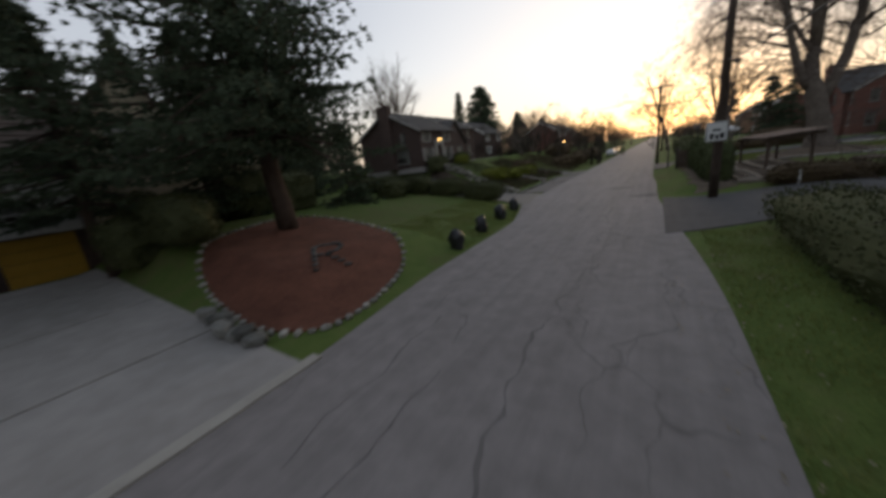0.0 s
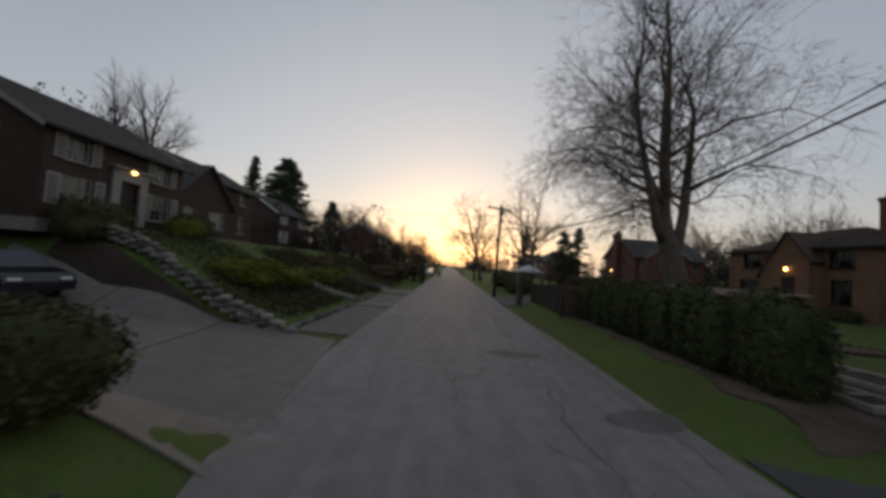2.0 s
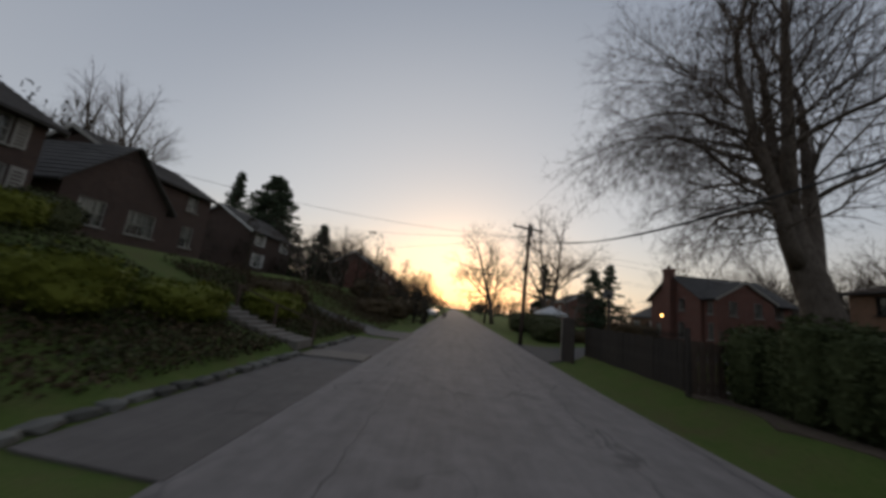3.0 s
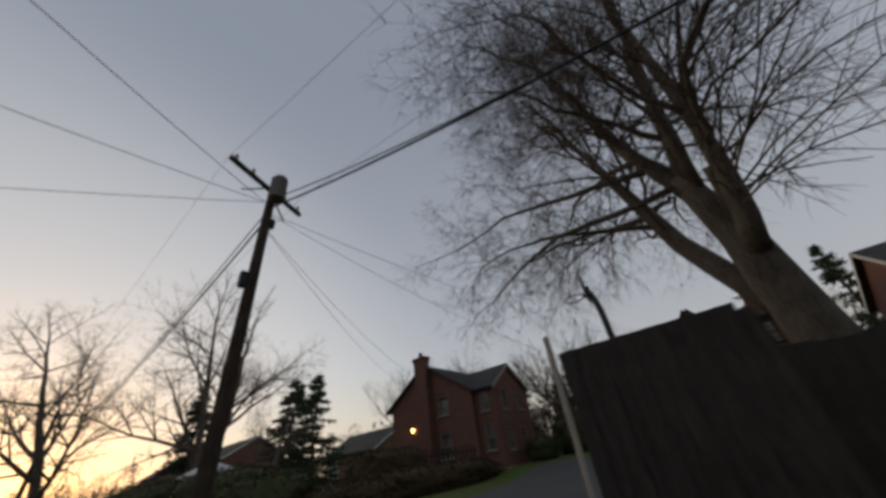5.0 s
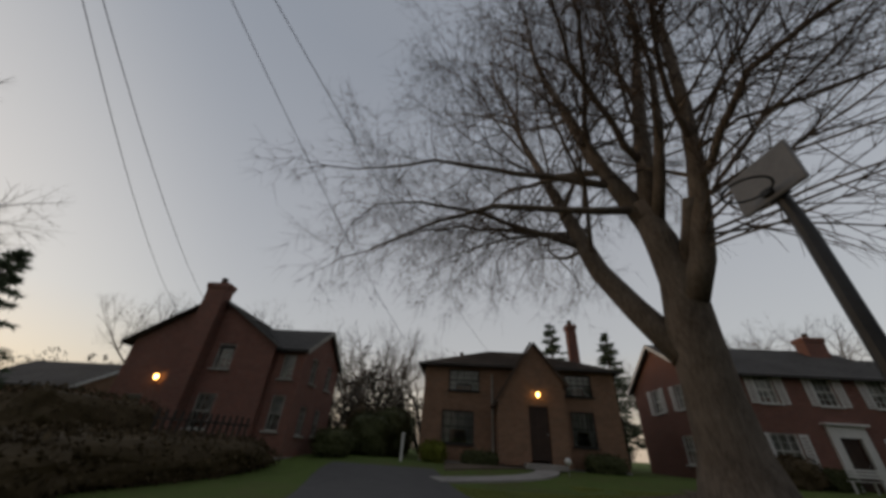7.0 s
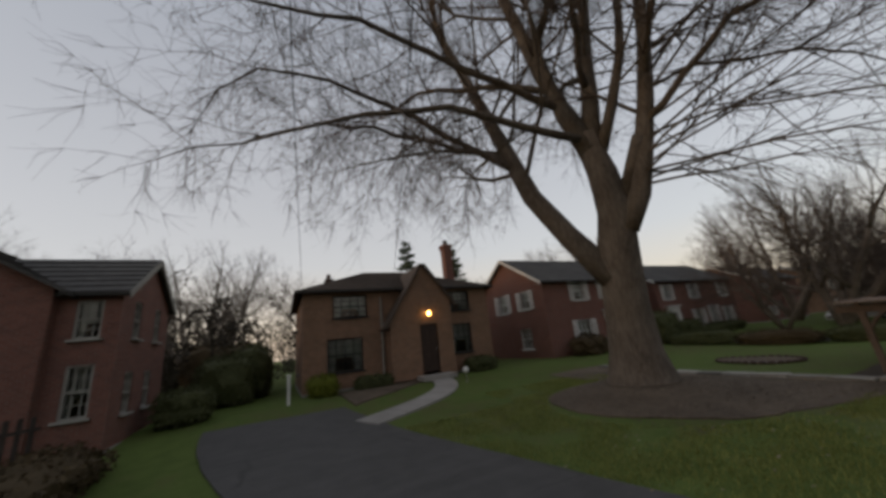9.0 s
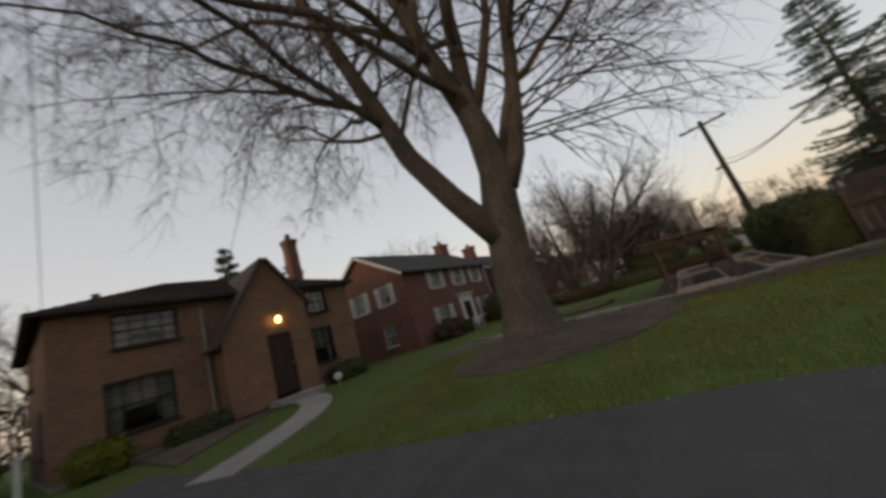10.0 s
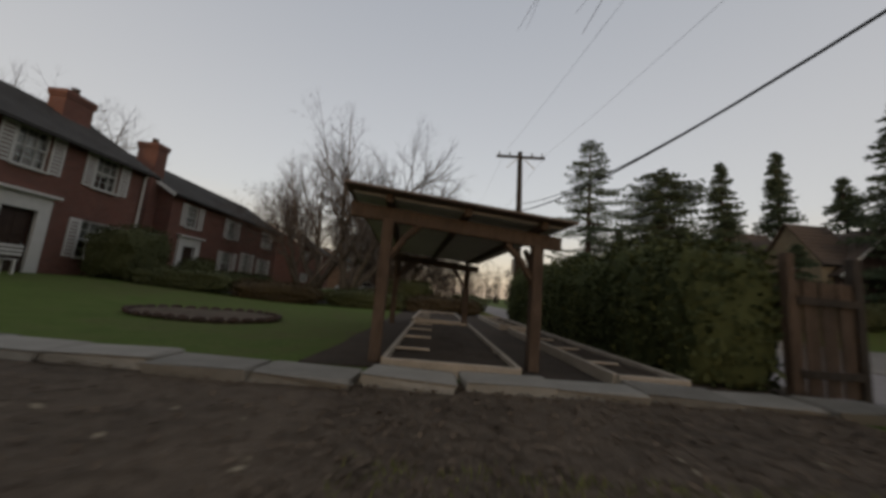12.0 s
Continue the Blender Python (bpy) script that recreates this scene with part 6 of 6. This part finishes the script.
bare_tree((6.2, 85.5), 19.0, 501, "bare spreading tree beside the street against the sunset", kids=7, depth=4, spread=0.95, first=0.2)
bare_tree((13.0, 78.0), 18.0, 509, "bare tree behind the white canopy", kids=6, depth=4, spread=0.8, stems=2)
bare_tree((-44.0, 66.0), 23.0, 502, "tall bare tree behind the houses", kids=5, depth=4, stems=3)
bare_tree((-38.0, 30.0), 13.0, 503, "bare tree behind the dark brick house", kids=5, depth=4, stems=2)
bare_tree((18.3, 12.0), 15.5, 506, "bare many-stemmed tree beyond the lawn", kids=5, depth=4, stems=5, spread=0.6)
bare_tree((16.4, 8.0), 9.0, 507, "low bare thicket of stems beyond the lawn", kids=5, depth=4, stems=4, spread=0.7, first=0.1)
bare_tree((20.6, 15.6), 8.0, 508, "low bare thicket of stems beyond the lawn", kids=5, depth=4, stems=4, spread=0.7, first=0.1)
for k, (x, y) in enumerate(((10.4, 24.1), (13.9, 24.6), (17.5, 25.6), (21.0, 26.4))):
    shrub((x, y), 1.85, 0.6, 0.42, 2600, 0.1, HEDGE if k % 2 else BROWNLEAF, 520 + k, "low untrimmed dark hedge beside the asphalt driveway", "hedge", "hedge", rz=8 + 3 * k, rag=0.2, group="hedge by the driveway")
bush = bare_tree((14.2, 7.0), 9.0, 511, "low bare thicket of stems beyond the side driveway", "bare thickets", kids=6, depth=4, stems=6, spread=0.8, first=0.08)
for x, y, k, rz in ((11.4, 5.2, 0.8, 70), (16.6, 3.4, 0.9, 160), (13.0, 1.5, 0.85, 250)):
    copy_thing(bush, pose(x, y, land(x, y) - 0.1, 0, 0, rz)).scale = (k, k, k)
shrub((13.4, 9.4), 2.4, 1.0, 1.0, 3600, 0.12, HEDGE, 512, "dark overgrown hedge beyond the side driveway", "hedge", "hedge", rz=10, rag=0.2)
seedtree = bare_tree((23.5, 4.0), 15.0, 504, "bare many-stemmed tree beyond the brick houses", "bare trees behind", kids=5, depth=4, stems=4)
second = bare_tree((36.0, 70.0), 11.0, 505, "bare tree behind the houses", "bare trees behind", kids=5, depth=4, stems=2)
for k, (x, y, s, rz) in enumerate([(20.0, -4, 0.8, 40), (30, -2, 0.9, 100), (18, -16, 1.1, 200), (40, 18, 0.9, 10), (-30, 20, 0.9, 70), (-26, 100, 0.8, 150), (-15, 66, 0.5, 20), (-14, 84, 0.5, 80), (38, 56, 0.75, 260)]):
    m = pose(x, y, land(x, y) - 0.1, 0, 0, rz) @ Matrix.Scale(s, 4)
    t = copy_thing(seedtree, m)
    t.scale = (s, s, s)
for k, (x, y, s, rz) in enumerate([(34, 62, 0.9, 40), (40, 66, 1.1, 100), (31, 74, 1.0, 200), (44, 52, 1.0, 10), (48, 60, 1.2, 70), (46, 36, 0.9, 150), (42, 28, 1.0, 300), (13, 66, 0.6, 10), (-13, 54, 0.5, 120), (50, 46, 1.2, 20), (52, 70, 1.2, 90)]):
    t = copy_thing(second, pose(x, y, land(x, y) - 0.1, 0, 0, rz))
    t.scale = (s, s, s)

# ---- canopy, cars, small things ----
tent = thing("canopy_tent", (13.2, 75.2, land(13.2, 75.2)), "white canvas canopy tent on thin legs", "tent")
verts = [(-1.9, -1.9, 2.3), (1.9, -1.9, 2.3), (1.9, 1.9, 2.3), (-1.9, 1.9, 2.3), (0, 0, 3.3), (-1.9, -1.9, 2.0), (1.9, -1.9, 2.0), (1.9, 1.9, 2.0), (-1.9, 1.9, 2.0)]
part("canopy", (verts, [(0, 1, 4), (1, 2, 4), (2, 3, 4), (3, 0, 4), (0, 5, 6, 1), (1, 6, 7, 2), (2, 7, 8, 3), (3, 8, 5, 0)]), CANVAS, tent)
for x in (-1.85, 1.85):
    for y in (-1.85, 1.85):
        part("leg", tube_rows([(Vector((x, y, -0.05)), 0.03), (Vector((x, y, 2.3)), 0.03)], 6), METAL, tent)


def car(x, y, rz, paint, label, lamps=False):
    c = thing("car", (x, y, land(x, y) + 0.05), label, "car", rz=rz)
    prof = [(-2.15, 0.35), (-2.2, 0.75), (-2.0, 0.92), (-1.3, 0.98), (-0.75, 1.4), (0.75, 1.45), (1.35, 0.98), (2.05, 0.85), (2.2, 0.6), (2.15, 0.35)]
    bm = bmesh.new()
    rows = []
    for s, k in ((-0.86, 0.0), (-0.8, 0.04), (0.8, 0.04), (0.86, 0.0)):
        rows.append([bm.verts.new((px, s * (0.82 if pz > 1.2 else 1.0), pz + (k if pz > 0.5 else 0))) for px, pz in prof])
    n = len(prof)
    for a, b in zip(rows, rows[1:]):
        for i in range(n):
            bm.faces.new((a[i], a[(i + 1) % n], b[(i + 1) % n], b[i]))
    bm.faces.new(rows[0][::-1])
    bm.faces.new(rows[-1])
    bmesh.ops.recalc_face_normals(bm, faces=bm.faces)
    part("body", bm, paint, c)
    for s in (-1, 1):
        v = [(-1.1, s * 0.86, 1.02), (1.15, s * 0.86, 1.02), (0.7, s * 0.735, 1.42), (-0.7, s * 0.735, 1.38)]
        part("side_window", (v, [(0, 1, 2, 3)]), CARDARK, c)
        for wx in (-1.35, 1.35):
            w = part("wheel", tube_rows_z([(0.22, -0.1), (0.32, -0.09), (0.33, 0.0), (0.32, 0.09), (0.22, 0.1)], 16), RUBBER, c)
            w.matrix_basis = pose(wx, s * 0.8, 0.3, 90)
            part("rim", tube_rows_z([(0.05, -0.115), (0.2, -0.105), (0.2, 0.105), (0.05, 0.115)], 12), METAL, w)
        part("headlight", boxes(((2.12, s * 0.6, 0.68), (0.12, 0.34, 0.14)), bevel=0.03), SIGNPAPER, c)
        part("tail_light", boxes(((-2.16, s * 0.62, 0.8), (0.08, 0.28, 0.14)), bevel=0.02), BRICK_RED, c)
    v = [(1.38, -0.74, 1.0), (1.38, 0.74, 1.0), (0.8, 0.66, 1.43), (0.8, -0.66, 1.43)]
    part("windscreen", ([(a + 0.02, b, d + 0.02) for a, b, d in v], [(0, 1, 2, 3)]), CARDARK, c)
    part("grille", boxes(((2.19, 0, 0.55), (0.04, 0.7, 0.16)), bevel=0.01), DARKMETAL, c)
    return c


car(-14.3, 28.9, -4, CARDARK, "black car parked on the concrete driveway")
car(18.2, 7.4, 35, CARWHITE, "white car parked beyond the lawn")
car(-4.6, 92.0, 90, CARWHITE, "pale car parked at the kerb far up the street")
car(-4.7, 104.0, 90, CARDARK, "dark car parked at the kerb far up the street")
post = thing("post_marker", (23.6, 50.6, land(23.6, 50.6)), "white painted post at the driveway's edge", "post")
part("post", boxes(((0, 0, 0.55), (0.12, 0.12, 1.1)), bevel=0.01), WHITE, post)
part("cap", boxes(((0, 0, 1.13), (0.17, 0.17, 0.06)), bevel=0.015), WHITE, post)
marker = thing("driveway_marker", (9.6, 23.5, land(9.6, 23.5)), "short white post at the edge of the side driveway", "post")
part("post", boxes(((0, 0, 0.3), (0.08, 0.08, 0.66)), bevel=0.008), WHITE, marker)
part("reflector", boxes(((0, -0.045, 0.5), (0.05, 0.012, 0.08))), METAL, marker)
pot = thing("garden_light", (22.0, 43.3, land(22, 43.3)), "small white garden light by the walk", "garden light")
part("stake", tube_rows([(Vector((0, 0, -0.1)), 0.02), (Vector((0, 0, 0.4)), 0.02)], 6), METAL, pot)
part("globe", tube_rows_z([(0.03, 0.38), (0.12, 0.45), (0.15, 0.54), (0.12, 0.63), (0.03, 0.68)], 12), WHITE, pot)
trellis = thing("picket_fence", (18.6, 55.6, land(18.6, 55.6)), "weathered dark picket fence in front of the brick house", "fence", rz=150)
for k in range(14):
    part("picket", boxes(((0.22 * k, 0, 0.75), (0.09, 0.025, 1.5 + 0.02 * (k % 3))), bevel=0.005), FENCEWOOD, trellis)
for z in (0.3, 1.25):
    part("rail", boxes(((1.43, 0.03, z), (3.1, 0.03, 0.07))), FENCEWOOD, trellis)
bench = thing("bench", (23.6, 30.6, land(23.6, 30.6)), "white garden bench by the front step", "bench", rz=90)
for k in range(4):
    part("slat", boxes(((0, -0.18 + 0.12 * k, 0.44), (1.4, 0.09, 0.03)), bevel=0.005), WHITE, bench)
for k in range(3):
    part("back_slat", boxes(((0, 0.24, 0.6 + 0.12 * k), (1.4, 0.03, 0.08)), bevel=0.005), WHITE, bench)
for x in (-0.6, 0.6):
    for y in (-0.18, 0.2):
        part("leg", boxes(((x, y, 0.22), (0.06, 0.06, 0.44))), WHITE, bench)

# far woods close the view on every side
def far_woods(name, x0, y0, x1, y1, n, h, seed, label):
    r = random.Random(seed)
    verts, faces = [], []
    for k in range(n):
        u = r.random()
        x, y = x0 + (x1 - x0) * u + r.gauss(0, 5), y0 + (y1 - y0) * u + r.gauss(0, 5)
        z0, hh = land(x, y), h * r.uniform(0.5, 1.15)
        wd = hh * r.uniform(0.22, 0.4)
        tufts = [(r.uniform(0, 6.28), r.random(), r.random()) for _ in range(14)]
        for q in range(330):
            ta, tb, tr = r.choice(tufts)
            a, b = ta + r.gauss(0, 0.35), min(max(tb + r.gauss(0, 0.09), 0), 1)
            rr = wd * math.sqrt(tr) * math.sin(math.pi * min(0.98, 0.12 + 0.8 * b)) ** 0.6 * r.uniform(0.7, 1.2)
            c = Vector((x + rr * math.cos(a), y + rr * math.sin(a), z0 + hh * (0.06 + 0.94 * b)))
            s = 0.1 + 0.009 * hh
            d = Vector((r.gauss(0, 1), r.gauss(0, 1), r.gauss(0, 1) + 0.8)).normalized() * s * r.uniform(0.7, 1.6)
            e = d.cross(Vector((r.gauss(0, 1), r.gauss(0, 1), r.gauss(0, 1)))).normalized() * s * 0.4
            i = len(verts)
            verts += [tuple(c - d), tuple(c + e), tuple(c + d), tuple(c - e)]
            faces.append((i, i + 1, i + 2, i + 3))
        tv, tf = tube_rows([(Vector((x, y, z0 - 0.2)), 0.16), (Vector((x + 0.2, y, z0 + hh * 0.5)), 0.09), (Vector((x, y + 0.2, z0 + hh * 0.9)), 0.02)], 4, False)
        i = len(verts)
        verts += tv
        faces += [tuple(v + i for v in f) for f in tf]
    return tagged(part(name, (verts, faces), FARWOOD), label, "woods", kind="stuff")


FARWOOD = leafy("far_woods_foliage", (0.025, 0.022, 0.017), (0.08, 0.068, 0.05))
far_woods("far_woods", -44, 78, -34, 260, 150, 11, 71, "dim tangle of trees and shrubs behind the houses")
far_woods("far_woods", -13, 55, -15, 74, 22, 4.6, 80, "dim leafless shrubs and small trees between the houses on the bank")
far_woods("far_woods", -24, 74, -21, 100, 40, 8.0, 84, "dim trees filling the skyline behind the houses on the bank")
far_woods("far_woods", -11, 86, -14, 118, 30, 5.5, 81, "dim leafless shrubs and small trees up the street")
far_woods("far_woods", 33, 53, 46, 58, 34, 4.6, 82, "dim thicket filling the gap between the brick houses")
far_woods("far_woods", -16, 120, -26, 420, 110, 10, 72, "dim street trees far along the road")
far_woods("far_woods", 18, 130, 26, 420, 110, 9, 73, "dim street trees far along the road")
far_woods("far_woods", 60, -40, 62, 140, 150, 9, 74, "dim wooded slope behind the brick houses")
far_woods("far_woods", 44, 60, 60, 110, 90, 9, 75, "dim thicket behind the brick houses")
far_woods("far_woods", -60, -60, 60, -75, 150, 11, 76, "dim trees closing the far end of the street")
far_woods("far_woods", -56, -40, -50, 60, 150, 14, 77, "dim trees behind the houses on the bank")
far_woods("far_woods", -60, 500, 60, 520, 80, 11, 78, "dim trees on the horizon")


# ---- loose small pieces: grass blades and fallen leaves ----
def blades(name, x0, y0, x1, y1, n, seed, label):
    r = random.Random(seed)
    verts, faces = [], []
    for _ in range(n):
        x, y = r.uniform(x0, x1), r.uniform(y0, y1)
        if y > 45.6 + 0.235 * max(x - 8.0, 0) and x > 0 or (x > 17.5 and y > 44.0):
            continue
        if noise.noise((x * 0.9, y * 0.9, 4)) < r.uniform(-0.5, 0.15):
            continue
        if math.hypot(x - 14.5, y - 41.5) < 2.9 or (x > 11.2 and y < 41.5 and x < 17):
            continue
        z, h, a = land(x, y), r.uniform(0.035, 0.085), r.uniform(0, 6.28)
        dx, dy = math.cos(a) * 0.008, math.sin(a) * 0.008
        lx, ly = r.gauss(0, 0.025), r.gauss(0, 0.025)
        k = len(verts)
        verts += [(x - dx, y - dy, z), (x + dx, y + dy, z), (x + lx, y + ly, z + h)]
        faces.append((k, k + 1, k + 2))
    return tagged(part(name, (verts, faces), BLADE), label, "grass", kind="stuff")


blades("grass_blades", 6.8, 38.4, 19.5, 47.8, 115000, 601, "short tufted lawn grass round the big tree")
blades("grass_blades", 5.6, 4.0, 7.2, 16.6, 12000, 602, "short tufted verge grass beside the street")
blades("grass_blades", -6.0, 13.8, -1.9, 22.0, 24000, 603, "short tufted lawn grass beside the street")


def fallen(name, spots, n, size, mat, seed, label):
    r = random.Random(seed)
    verts, faces = [], []
    for _ in range(n):
        x0, y0, x1, y1 = r.choice(spots)
        x, y = r.uniform(x0, x1), r.uniform(y0, y1)
        z = land(x, y) + 0.05
        a, s = r.uniform(0, 6.28), size * r.uniform(0.6, 1.4)
        u, v = Vector((math.cos(a), math.sin(a), r.gauss(0, 0.25))) * s, Vector((-math.sin(a), math.cos(a), r.gauss(0, 0.25))) * s * 0.55
        c = Vector((x, y, z))
        k = len(verts)
        verts += [tuple(c - u), tuple(c + v), tuple(c + u), tuple(c - v)]
        faces.append((k, k + 1, k + 2, k + 3))
    return tagged(part(name, (verts, faces), mat), label, "leaves", kind="stuff")


fallen("fallen_leaves", [(7, 36.8, 11.5, 39.0), (11, 36.8, 17, 41.5), (12, 39, 17, 44)], 9000, 0.026, DEADLEAF, 611, "dead brown leaves scattered under the big tree")
fallen("fallen_leaves", [(7, 38, 14, 47), (4.5, 5, 7, 16), (-8, 11, -3, 21)], 700, 0.03, PALELEAF, 612, "pale dead leaves scattered over the lawns")
